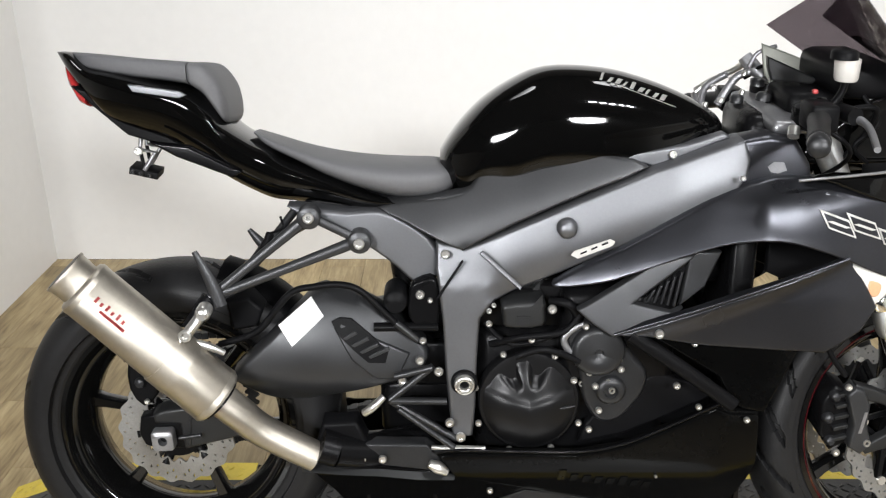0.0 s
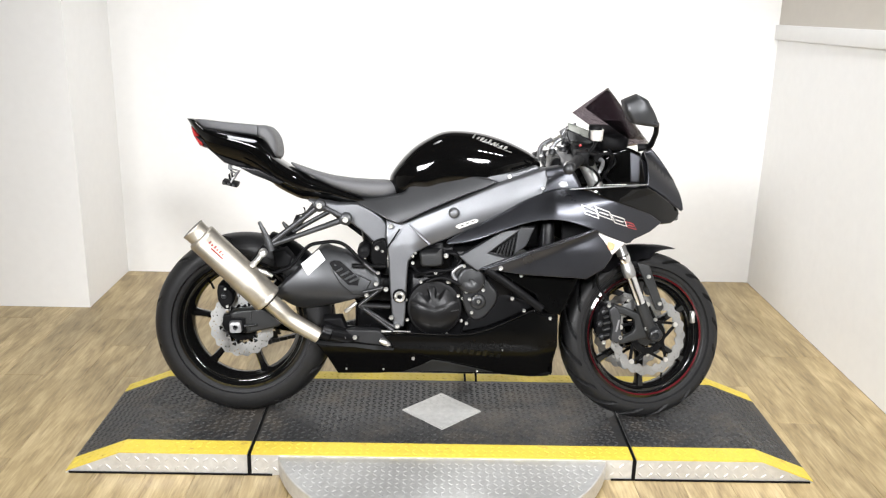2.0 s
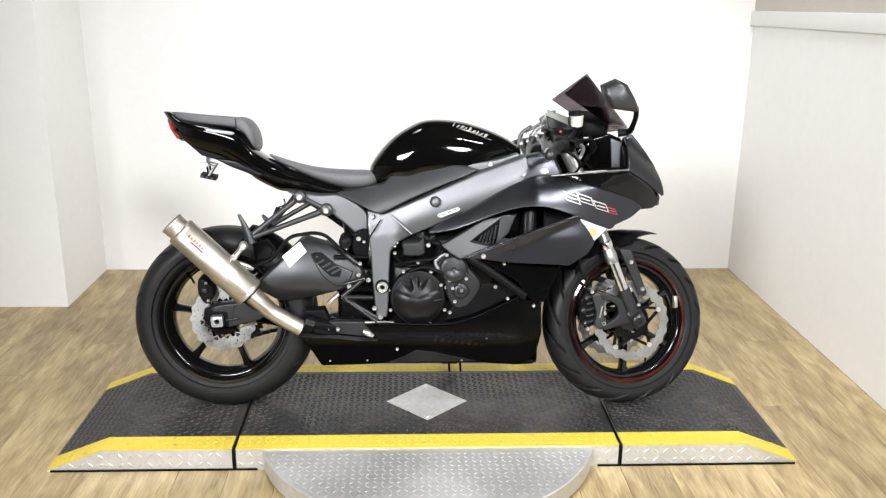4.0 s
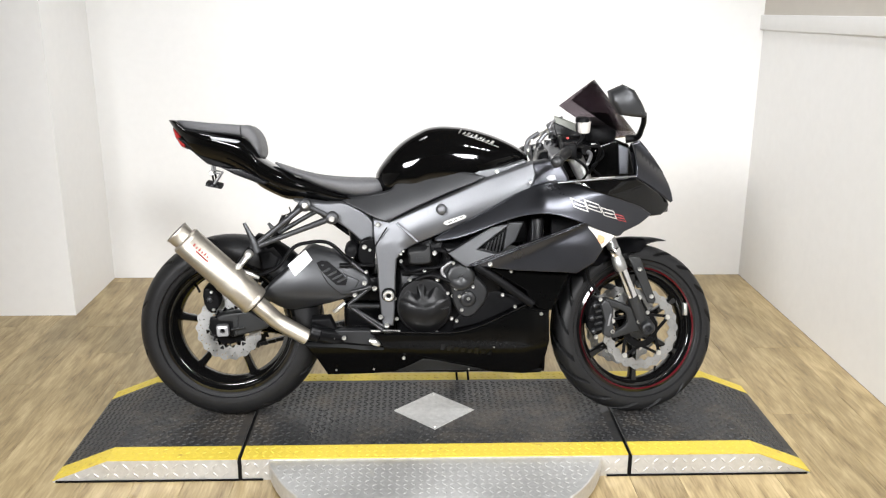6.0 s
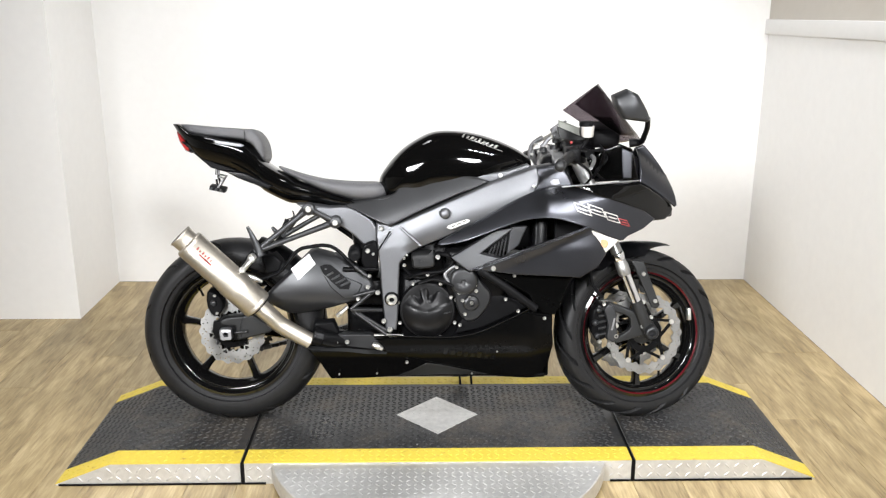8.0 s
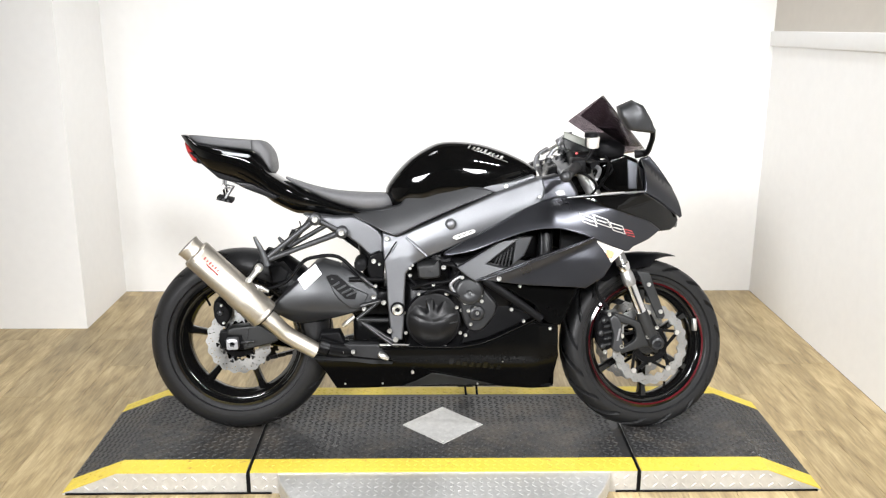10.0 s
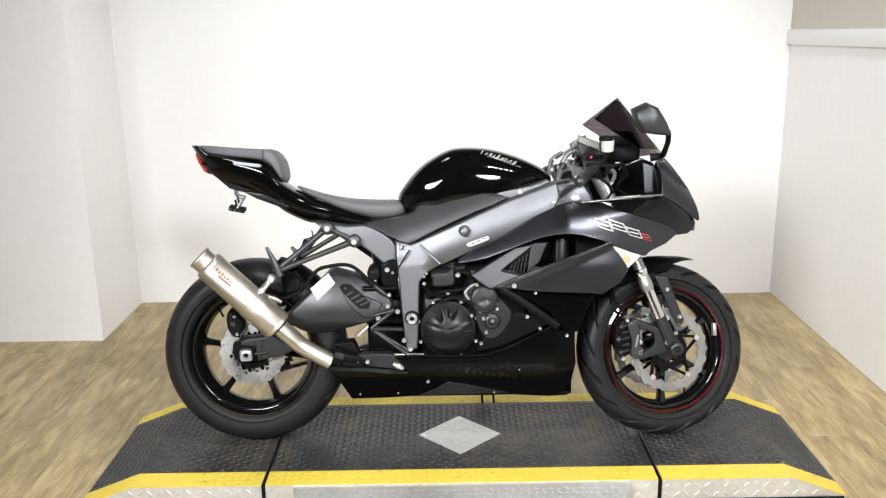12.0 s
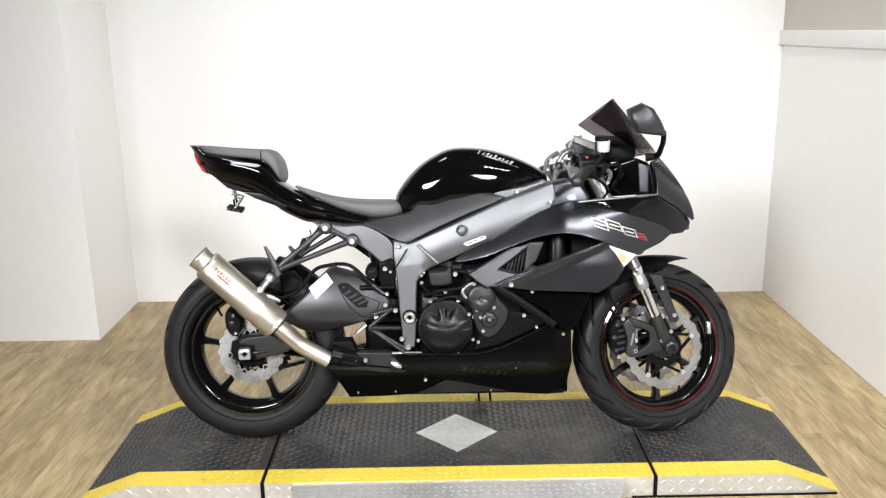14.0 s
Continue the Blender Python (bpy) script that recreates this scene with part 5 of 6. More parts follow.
for y in (-0.104, 0.104):
    moved("fork_tube", tube([fork_at(0.09, y), fork_at(0.31, y)], 0.0175, 24, 1), CHROME, bike, None, "polished inner fork tube")
    moved("fork_upper", tube([fork_at(0.215, y), fork_at(0.222, y), fork_at(0.250, y), fork_at(0.254, y), fork_at(0.66, y)], [0.0185, 0.0205, 0.0205, 0.0185, 0.0185], 24, 1), STEEL, bike, None, "bright grey outer fork tube")
    moved("fork_clamp_ring", tube([fork_at(0.268, y), fork_at(0.272, y), fork_at(0.292, y), fork_at(0.296, y)], [0.018, 0.0205, 0.0205, 0.018], 24, 1), CHROME, bike, None)
    moved("fork_bottom", tube([fork_at(-0.01, y), fork_at(0.03, y), fork_at(0.115, y)], [0.020, 0.0215, 0.0195], 20, 2), SWING, bike, None, "black fork foot")
    ax = lathe([(0.0, -0.018), (0.010, -0.018), (0.011, -0.030), (0.019, -0.030), (0.022, -0.026), (0.022, 0.02), (0.0, 0.02)], (0.700, y + (-0.012 if y < 0 else 0.03), 0.386), 24)
    moved("axle_end", ax, CASE, bike, None)
    near = -1 if y < 0 else 1
    arm = panel([(0.558, 0.481), (0.595, 0.469), (0.649, 0.447), (0.673, 0.421), (0.712, 0.410), (0.722, 0.372), (0.696, 0.350), (0.673, 0.364), (0.593, 0.338), (0.580, 0.350), (0.629, 0.382), (0.637, 0.398), (0.631, 0.428), (0.612, 0.440), (0.563, 0.452)], near * 0.112, 0.014, 0.03, 0.003)
    moved("caliper_bracket", arm, SWING, bike, None, "grey radial caliper bracket")
    back = panel([(0.508, 0.440), (0.527, 0.472), (0.552, 0.462), (0.562, 0.412), (0.562, 0.355), (0.532, 0.338), (0.508, 0.372)], near * 0.100, 0.05, 0.02, 0.006)
    cal = moved("front_caliper", back, DARK, bike, None, "black radial brake caliper")
    face = panel([(0.543, 0.462), (0.556, 0.477), (0.572, 0.471), (0.586, 0.442), (0.585, 0.402), (0.597, 0.363), (0.579, 0.343), (0.556, 0.357), (0.561, 0.403), (0.549, 0.442)], near * 0.120, 0.03, 0.02, 0.004)
    moved("caliper_face", face, ARM, cal, None, "grey caliper face")
    moved("badge", panel([(0.569, 0.388), (0.575, 0.388), (0.582, 0.430), (0.576, 0.430)], near * 0.1212, 0.001, 0.05, 0), ALLOY, cal, None)
    for px, pz, pr in ((0.528, 0.452, 0.010), (0.520, 0.408, 0.011), (0.528, 0.362, 0.010)):
        pc = lathe([(0.0, -0.010), (pr * 0.6, -0.010), (pr, -0.004), (pr, 0.006), (0.0, 0.006)], (px, near * 0.100, pz), 16)
        moved("caliper_piston_cap", pc, CASE, cal, None)
    for k in range(5):
        moved("caliper_fin", bar(Vector((0.530, 0, 0.365 + 0.022 * k)), Vector((0.556, 0, 0.372 + 0.022 * k)), 0.0035, near * 0.108, 0.01), SWING, cal, None)
    if y < 0:
        for px, pz, pr in ((0.542, 0.478, 0.008), (0.534, 0.347, 0.009), (0.588, 0.366, 0.009), (0.672, 0.400, 0.008), (0.700, 0.432, 0.008)):
            bolt(bike, px, -0.116, pz, pr)
    moved("brake_hose", tube([(0.535, y * 1.1, 0.50), (0.50, y * 1.1, 0.55), (0.495, y * 1.1, 0.61), (0.515, y, 0.69)], 0.0055, 8, 5), PLASTIC, bike, None)
    stay = panel([(0.632, 0.615), (0.672, 0.611), (0.735, 0.462), (0.728, 0.449), (0.708, 0.453)], -0.082 if y < 0 else 0.082, 0.006, 0.05, 0.003)
    moved("fender_stay", stay, SWING, bike, None)
    if y < 0:
        bolt(bike, 0.673, -0.083, 0.570, 0.009)
        bolt(bike, 0.718, -0.083, 0.476, 0.009)
# front fender
bm = bmesh.new()
rings = []
for k in range(25):
    a = radians(66 + 74 * k / 24)
    ring = []
    for j in range(13):
        s = -1 + 2 * j / 12
        wide = 0.072 * (0.12 + 0.88 * min(1, k / 8)) if k < 8 else 0.072
        r = FR + 0.024 - (0.050 if 6 < k < 20 else 0.035) * abs(s) ** 2.4 * min(1, 0.1 + k / 8) + 0.012 * max(0, 1 - k / 6)
        ring.append(bm.verts.new(FW + Vector((r * math.cos(a), wide * s, r * math.sin(a)))))
    rings.append(ring)
for p, q in zip(rings, rings[1:]):
    for j in range(12):
        bm.faces.new((p[j], p[j + 1], q[j + 1], q[j]))
bmesh.ops.solidify(bm, geom=bm.faces[:], thickness=0.003)
moved("front_fender", bm, SATIN, bike, STEER, "satin ebony front fender")

# handlebars
for s in (-1, 1):
    base = Vector((0.432, s * 0.115, 0.985)) if s < 0 else Vector((0.405, 0.115, 0.945))
    end = Vector((0.350, s * 0.325, 0.977)) if s < 0 else Vector((0.330, 0.30, 0.895))
    moved("handlebar", tube([base, end], 0.011, 12, 1), DARK, bike, None)
    g0, g1 = base.lerp(end, 0.45), base.lerp(end, 0.97)
    grip = lathe([(0.0, 0.0), (0.0165, 0.0), (0.0175, 0.004), (0.0160, 0.01), (0.0165, 0.11), (0.018, 0.114), (0.0, 0.116)], (0, 0, 0), 20)
    grip.transform(Matrix.Translation(g1) @ (g0 - g1).to_track_quat("Y", "Z").to_matrix().to_4x4())
    part("grip", grip, RUBBER, bike, "black rubber grip")
    weight = lathe([(0.0, 0.0), (0.012, 0.0), (0.016, 0.004), (0.016, 0.026), (0.0, 0.028)], (0, 0, 0), 20)
    weight.transform(Matrix.Translation(g1 + (end - base).normalized() * 0.028) @ (g0 - g1).to_track_quat("Y", "Z").to_matrix().to_4x4())
    part("bar_end", weight, CASE, bike)
    sw_box = box(bmesh.new(), -0.022, -0.028, -0.02, 0.022, 0.028, 0.022, 0.006)
    sw_box.transform(Matrix.Translation(base.lerp(end, 0.34)))
    part("switch_box", sw_box, PLASTIC, bike)
    lev = tube([base.lerp(end, 0.30) + Vector((0.045, 0, 0.0)), base.lerp(end, 0.5) + Vector((0.075, 0, -0.005)), base.lerp(end, 0.95) + Vector((0.085, 0, -0.012))], [0.008, 0.006, 0.005], 8, 4)
    part("lever", lev, ALLOY, bike, "bare alloy hand lever")
    clampbox = lathe([(0.034, -0.016), (0.034, 0.016), (0.022, 0.016), (0.022, -0.016)], (0.428, s * 0.107, 0.962), 24, closed=True, axis="z")
    part("bar_clamp", clampbox, DARK, bike)
red = box(bmesh.new(), 0.400, -0.166, 1.012, 0.408, -0.158, 1.019, 0.002)
part("kill_switch", red, REDPRINT, bike, "red kill switch")
pot = lathe([(0.0, 0.0), (0.016, 0.0), (0.0185, 0.004), (0.0200, 0.034), (0.0, 0.034)], (0.455, -0.150, 1.030), 24, axis="z")
res = part("brake_reservoir", pot, CLEARPOT, bike, "milky brake fluid reservoir with a black cap")
lid = lathe([(0.021, 0.0), (0.021, 0.010), (0.017, 0.014), (0.0, 0.014)], (0.449, -0.150, 1.064), 24, axis="z")
part("cap", lid, PLASTIC, res)
part("reservoir_arm", tube([(0.455, -0.150, 1.036), (0.45, -0.155, 1.015), (0.435, -0.16, 0.995)], 0.006, 8, 3), DARK, bike)
part("master_cylinder", tube([(0.44, -0.14, 0.985), (0.455, -0.20, 0.985)], 0.014, 12, 1), DARK, bike)
for x, y, z, r in ((0.335, 0.14, 0.955, 0.010), (0.350, 0.15, 0.975, 0.008), (0.372, 0.15, 0.968, 0.009), (0.325, 0.15, 0.920, 0.008), (0.345, 0.12, 0.935, 0.010), (0.385, 0.12, 0.985, 0.007), (0.360, 0.05, 0.965, 0.008)):
    part("clamp_bolt", lathe([(0.0, 0.0), (r * 0.7, 0.0), (r * 0.7, 0.006), (r * 0.4, 0.008), (0.0, 0.008)], (x, y, z), 12, axis="z"), BOLT, bike)
for pts, r in ((((0.318, 0.16, 0.905), (0.322, 0.15, 0.955), (0.355, 0.13, 0.985)), 0.007), (((0.345, 0.14, 0.925), (0.375, 0.14, 0.975), (0.400, 0.13, 0.990)), 0.008), (((0.385, 0.10, 1.005), (0.400, 0.10, 1.030), (0.425, 0.08, 1.045)), 0.004)):
    part("perch", tube(pts, r, 8, 4), ALLOY, bike, "bare alloy lever perch")
# fork tops, the far lever with its ball end and perch, small bright hardware round the top clamp
part("fork_top", tube([(0.473, -0.105, 0.871), (0.417, -0.105, 0.971)], 0.0185, 20, 1), STEEL, bike, "bright grey fork top")
part("fork_cap", tube([(0.417, -0.105, 0.968), (0.412, -0.105, 0.978), (0.41, -0.105, 0.984)], [0.020, 0.020, 0.012], 20, 1), CASE, bike)
part("far_lever", tube([(0.326, 0.22, 0.933), (0.348, 0.21, 0.955), (0.387, 0.19, 0.981), (0.409, 0.16, 1.009)], [0.009, 0.006, 0.006, 0.008], 10, 4), BOLT, bike, "bare alloy clutch lever")
part("far_bar_end", tube([(0.33, 0.24, 0.926), (0.339, 0.22, 0.898), (0.351, 0.2, 0.875)], [0.010, 0.011, 0.009], 12, 2), ALLOY, bike)
part("lever_perch", tube([(0.392, 0.15, 1.014), (0.404, 0.14, 0.999), (0.423, 0.12, 0.981)], [0.013, 0.015, 0.011], 12, 2), ALLOY, bike, "bare alloy lever perch")
part("clutch_cable", tube([(0.403, 0.13, 0.991), (0.426, 0.1, 1.01), (0.448, 0.06, 1.002), (0.438, 0.02, 0.967)], 0.0035, 8, 5), PLASTIC, bike)
part("banjo_bolt", tube([(0.362, -0.2, 0.954), (0.366, -0.19, 0.966)], 0.009, 12, 1), BOLT, bike)
part("dash_stay", panel([(0.385, 1.040), (0.478, 1.000), (0.465, 0.992), (0.396, 0.998), (0.388, 1.020)], 0.02, 0.01, 0.03, 0.003), SWING, bike, "grey dash stay")
part("top_clamp", box(bmesh.new(), 0.36, -0.12, 0.935, 0.45, 0.12, 0.957, 0.008), ALLOY, bike)
for k, (x, y, z) in enumerate(((0.345, 0.03, 0.955), (0.37, -0.03, 0.972), (0.39, 0.06, 0.978))):
    part("ignition_part", lathe([(0.0, 0.0), (0.012, 0.0), (0.012, 0.010), (0.007, 0.014), (0.0, 0.014)], (x, y, z), 16, axis="z"), CASE, bike)
for pts, r in ((((0.45, -0.16, 0.985), (0.50, -0.17, 0.99), (0.50, -0.13, 0.93), (0.46, -0.10, 0.86)), 0.005), (((0.40, -0.17, 0.97), (0.45, -0.19, 0.94), (0.47, -0.15, 0.90), (0.44, -0.10, 0.85)), 0.004), (((0.40, 0.17, 0.97), (0.44, 0.15, 0.995), (0.42, 0.05, 0.99), (0.38, 0.0, 0.93)), 0.005), (((0.50, -0.12, 1.0), (0.52, -0.14, 0.96), (0.49, -0.13, 0.92), (0.52, -0.12, 0.89)), 0.004)):
    part("cable", tube(pts, r, 8, 6), PLASTIC, bike)

# engine
eng = part("engine_block", box(bmesh.new(), -0.13, -0.125, 0.34, 0.22, 0.125, 0.60, 0.03), DARK, bike, "black engine with ribbed cylinder block")
part("cylinder_block", box(bmesh.new(), 0.02, -0.15, 0.50, 0.22, 0.15, 0.68, 0.02), DARK, eng)
# two dark boxes added to close bright gaps behind sensor housing and side cover
part("sensor_gap_filler", box(bmesh.new(), -0.125, -0.11, 0.585, 0.06, 0.11, 0.69, 0.012), DARK, bike)
part("cover_gap_filler", box(bmesh.new(), -0.25, -0.10, 0.70, -0.12, 0.10, 0.80, 0.02), DARK, bike)
part("airbox", box(bmesh.new(), -0.12, -0.10, 0.66, 0.33, 0.10, 0.88, 0.03), PLASTIC, bike)
# another added dark box, closes the view through below the duct
part("duct_gap_filler", box(bmesh.new(), 0.16, -0.12, 0.40, 0.30, 0.12, 0.60, 0.02), PLASTIC, bike)
part("radiator", box(bmesh.new(), 0.30, -0.15, 0.42, 0.345, 0.15, 0.78, 0.01), DARK, bike)
part("under_tail", box(bmesh.new(), -0.42, -0.08, 0.765, -0.14, 0.08, 0.83, 0.02), PLASTIC, bike)
part("linkage", box(bmesh.new(), -0.30, -0.05, 0.33, -0.12, 0.05, 0.46, 0.02), DARK, bike)
part("shock", tube([(-0.22, 0.0, 0.50), (-0.25, 0.0, 0.72)], 0.035, 16, 1), DARK, bike)
CC = Vector((-0.033, 0, 0.472))
def clutch_mesh():
    """A round cover: a stepped rim, a low bowl, and above it a shell set back with two scooped notches."""
    bm = lathe([(0.089, -0.13), (0.089, -0.147), (0.086, -0.152), (0.079, -0.153)], CC, 80)
    n, steps, rings = 120, 22, []
    for j in range(steps):
        q = 1 - j / steps
        ring = []
        for i in range(n):
            a = 2 * math.pi * i / n
            x, z = 0.080 * q * math.cos(a), 0.080 * q * math.sin(a)
            high = 0.001 + 0.022 * (1 - q ** 2.4)
            edge = z - 0.006 - 0.26 * abs(x)
            high -= 0.0045 * rise(edge, 0.004) / (rise(edge, 0.004) + 0.004)
            for mid, wide in ((122, 11), (76, 12)):
                gap = (math.degrees(a) - mid + 180) % 360 - 180
                high -= 0.011 * math.exp(-(gap / wide) ** 4) * math.exp(-((q - 0.72) / 0.24) ** 4)
            ring.append(bm.verts.new(CC + Vector((x, -0.152 - max(high, 0.0), z))))
        rings.append(ring)
    for p, q in zip(rings[:-1], rings[1:]):
        for i in range(n):
            bm.faces.new((p[i], p[(i + 1) % n], q[(i + 1) % n], q[i]))
    bm.faces.new(rings[-1])
    bm.transform(Matrix.Translation(CC) @ Matrix.Diagonal((1, 1, 1.06, 1)) @ Matrix.Translation(-CC))
    return bm


clutch = part("clutch_cover", clutch_mesh(), CLUTCH, eng, "round satin black clutch cover with two scooped notches", 30)
for a in (20, 62, 118, 165, 205, 250, 295, 335):
    bolt(eng, CC.x + 0.097 * math.cos(radians(a)), -0.150, CC.z + 0.101 * math.sin(radians(a)), 0.0075)
gear = [(0.027, 0.61), (0.045, 0.625), (0.084, 0.625), (0.12, 0.603), (0.14, 0.569), (0.168, 0.534), (0.168, 0.502), (0.151, 0.47), (0.122, 0.439), (0.086, 0.439), (0.06, 0.483), (0.051, 0.535), (0.031, 0.569)]
part("pickup_cover", panel(gear, -0.160, 0.04, 0.03, 0.008, 3), CASE, eng, "black pulse coil cover")
part("round_cover", lathe([(0.046, -0.150), (0.046, -0.168), (0.041, -0.174), (0.034, -0.175), (0.008, -0.177), (0.006, -0.174), (0.0, -0.174)], (0.082, 0, 0.576), 32), CASE, eng, "dark grey round cover")
part("round_cover", lathe([(0.026, -0.150), (0.026, -0.168), (0.021, -0.173), (0.012, -0.173), (0.010, -0.168), (0.0, -0.168)], (0.106, 0, 0.502), 28), CASE, eng)
part("gasket_flange", tube([(x, -0.166, z) for x, z in [(0.055, 0.625), (0.034, 0.613), (0.023, 0.597), (0.029, 0.58), (0.043, 0.567)]], [0.004, 0.006, 0.006, 0.006, 0.004], 10, 4, flat=0.6), ALLOY, eng, "bare alloy flange")
for x, z in ((0.008, 0.567), (0.042, 0.521), (0.068, 0.536), (0.118, 0.561), (0.122, 0.542), (0.079, 0.51), (0.108, 0.502), (0.101, 0.519), (0.087, 0.464), (0.071, 0.427), (-0.032, 0.597), (0.059, 0.621)):
    bolt(eng, x, -0.166, z, 0.0075)
# two lighter slivers stand in for glints on the cover's step edges
for rib in ([(-0.088, 0.492), (-0.071, 0.482), (-0.052, 0.474)], [(0.013, 0.468), (0.028, 0.47), (0.046, 0.474)]):
    part("cover_glint", tube([(x, -0.169, z) for x, z in rib], [0.001, 0.003, 0.001], 8, 3), CASE, clutch)
part("sensor_housing", panel([(-0.079, 0.662), (-0.016, 0.665), (-0.01, 0.651), (-0.014, 0.621), (-0.074, 0.618), (-0.081, 0.64)], -0.17, 0.05, 0.02, 0.007, 3), SWING, eng, "black sensor housing")
part("sensor_label", panel([(-0.058, 0.642), (-0.035, 0.642), (-0.035, 0.627), (-0.058, 0.627)], -0.1715, 0.001, 0.05, 0), CASE, eng)
for pts, r in ((((-0.11, -0.13, 0.61), (-0.07, -0.155, 0.585), (-0.02, -0.16, 0.592), (0.03, -0.16, 0.617)), 0.005), (((-0.10, -0.14, 0.575), (-0.05, -0.165, 0.60), (0.02, -0.165, 0.61), (0.05, -0.16, 0.64)), 0.006), (((0.0, -0.15, 0.66), (0.03, -0.165, 0.66), (0.05, -0.15, 0.625)), 0.008), (((-0.06, -0.175, 0.57), (-0.01, -0.178, 0.585), (0.05, -0.172, 0.56)), 0.006)):
    part("engine_hose", tube(pts, r, 8, 6), PLASTIC, eng)
for x, z, r in ((0.0, 0.658, 0.010), (-0.105, 0.632, 0.007), (-0.105, 0.655, 0.006), (-0.097, 0.665, 0.005), (0.215, 0.52, 0.008), (0.255, 0.48, 0.007), (0.187, 0.624, 0.009), (0.34, 0.455, 0.007), (0.24, 0.598, 0.007)):
    bolt(bike, x, -0.178 if x < 0.1 else -0.182, z, r)
bolt(bike, 0.171, -0.215236, 0.632, 0.010)
for x, y, z, r in ((-0.153, -0.166, 0.412, 0.011), (-0.177, -0.156, 0.745, 0.010), (-0.401, -0.150, 0.805, 0.012), (-0.319, -0.156, 0.763, 0.012), (-0.172, -0.172, 0.444, 0.010), (-0.190, -0.166, 0.538, 0.010), (-0.222, -0.156, 0.553, 0.010), (-0.253, -0.152, 0.512, 0.010), (-0.216, -0.156, 0.590, 0.008), (-0.290, -0.174, 0.374, 0.009), (-0.326, -0.170, 0.371, 0.009), (0.193, -0.140, 0.909, 0.009), (-0.09, -0.168, 0.352, 0.007), (-0.03, -0.168, 0.36, 0.006), (0.29, -0.200, 0.888, 0.006)):
    bolt(bike, x, y, z, r)
for x, z, r in ((-0.1, 0.292, 0.007), (-0.2, 0.238, 0.004), (-0.324, 0.236, 0.004), (0.115, 0.235, 0.004), (0.192, 0.338, 0.003)):
    bolt(bike, x, belly_y(x, z) - 0.007, z, r)
part("pivot_washer", lathe([(0.0, -0.1675), (0.0215, -0.1675), (0.023, -0.165), (0.023, -0.150)], (-0.146, 0, 0.515), 32), PLASTIC, bike)
pv = lathe([(0.008, -0.1675), (0.008, -0.174), (0.010, -0.176), (0.012, -0.176), (0.0125, -0.174), (0.0135, -0.174), (0.014, -0.176), (0.017, -0.175), (0.018, -0.1675)], (-0.146, 0, 0.515), 32, closed=True)
part("pivot_nut", pv, BOLT, bike, "bare alloy swingarm pivot nut")
part("frame_plug", lathe([(0.0, -0.186), (0.010, -0.186), (0.016, -0.180), (0.017, -0.17)], (0.021, 0, 0.797), 24), FRAME, bike)

part("pedal_bar", tube([(x, -0.178, z) for x, z in [(-0.204, 0.399), (-0.153, 0.397), (-0.11, 0.397)]], [0.004, 0.0055, 0.0045], 8, 3), BOLT, bike, "bare alloy pedal bar")
part("pedal_tip", tube([(x, -0.182, z) for x, z in [(-0.208, 0.37), (-0.193, 0.362), (-0.177, 0.352)]], [0.007, 0.011, 0.006], 12, 4), BOLT, bike, "bare alloy brake pedal tip")
# foot controls
part("rider_peg", tube([(-0.319, -0.172, 0.463), (-0.303, -0.178, 0.478), (-0.285, -0.172, 0.494)], [0.007, 0.0075, 0.006], 10, 3), BOLT, bike, "bare alloy rider footpeg")
for p, q in (((-0.20, 0.543), (-0.275, 0.482)), ((-0.177, 0.476), (-0.275, 0.480)), ((-0.275, 0.478), (-0.16, 0.405)), ((-0.265, 0.524), (-0.20, 0.543))):
    part("footpeg_bracket", tube([(p[0], -0.158, p[1]), (q[0], -0.162, q[1])], 0.0065, 8, 1), CASE, bike)
part("brake_pedal", tube([(-0.26, -0.18, 0.475), (-0.215, -0.183, 0.441), (-0.165, -0.184, 0.403)], [0.005, 0.005, 0.006], 8, 3), CASE, bike, "black brake pedal")
for s in (-1, 1):
    y0, y1 = s * 0.140, s * 0.165
    A, B, C = Vector((-0.401, y0, 0.805)), Vector((-0.319, y0, 0.763)), Vector((-0.570 if s < 0 else -0.535, y1, 0.672 if s < 0 else 0.632))
    b = part("pillion_peg_bracket", tube([A, A.lerp(C, 0.5), C], [0.011, 0.0085, 0.009], 10, 2, flat=0.7), ARM, bike, "dark cast pillion peg bracket")
    part("bracket_bar", tube([B, B.lerp(C, 0.5), C], [0.011, 0.0085, 0.009], 10, 2, flat=0.7), ARM, b)
    part("bracket_bar", tube([A, B], 0.008, 10, 1, flat=0.7), ARM, b)
    for p in (A, B):
        part("bracket_boss", tube([p + Vector((0, s * 0.012, 0)), p + Vector((0, s * 0.010, 0)), p - Vector((0, s * 0.010, 0))], [0.017, 0.0195, 0.0195], 24, 1), ARM, b)
    part("bracket_eye", tube([C, C + Vector((-0.035, s * 0.02, -0.045))], [0.014, 0.012], 10, 1), PLASTIC, b)
    peg = [(-0.587, 0.756), (-0.565, 0.705), (-0.552, 0.662)] if s < 0 else [(-0.572, 0.664), (-0.553, 0.640), (-0.531, 0.612)]
    part("pillion_peg", tube([(x, s * 0.172, z) for x, z in peg], [0.005, 0.010, 0.012], 8, 3, flat=0.6), ARM, b)
part("hanger_block", panel([(-0.563, 0.635), (-0.521, 0.644), (-0.497, 0.619), (-0.509, 0.587), (-0.553, 0.578)], -0.10, 0.04, 0.03, 0.006), PLASTIC, bike)

# exhaust
M0, M1 = Vector((-0.761, -0.212, 0.716)), Vector((-0.563, -0.196, 0.507))
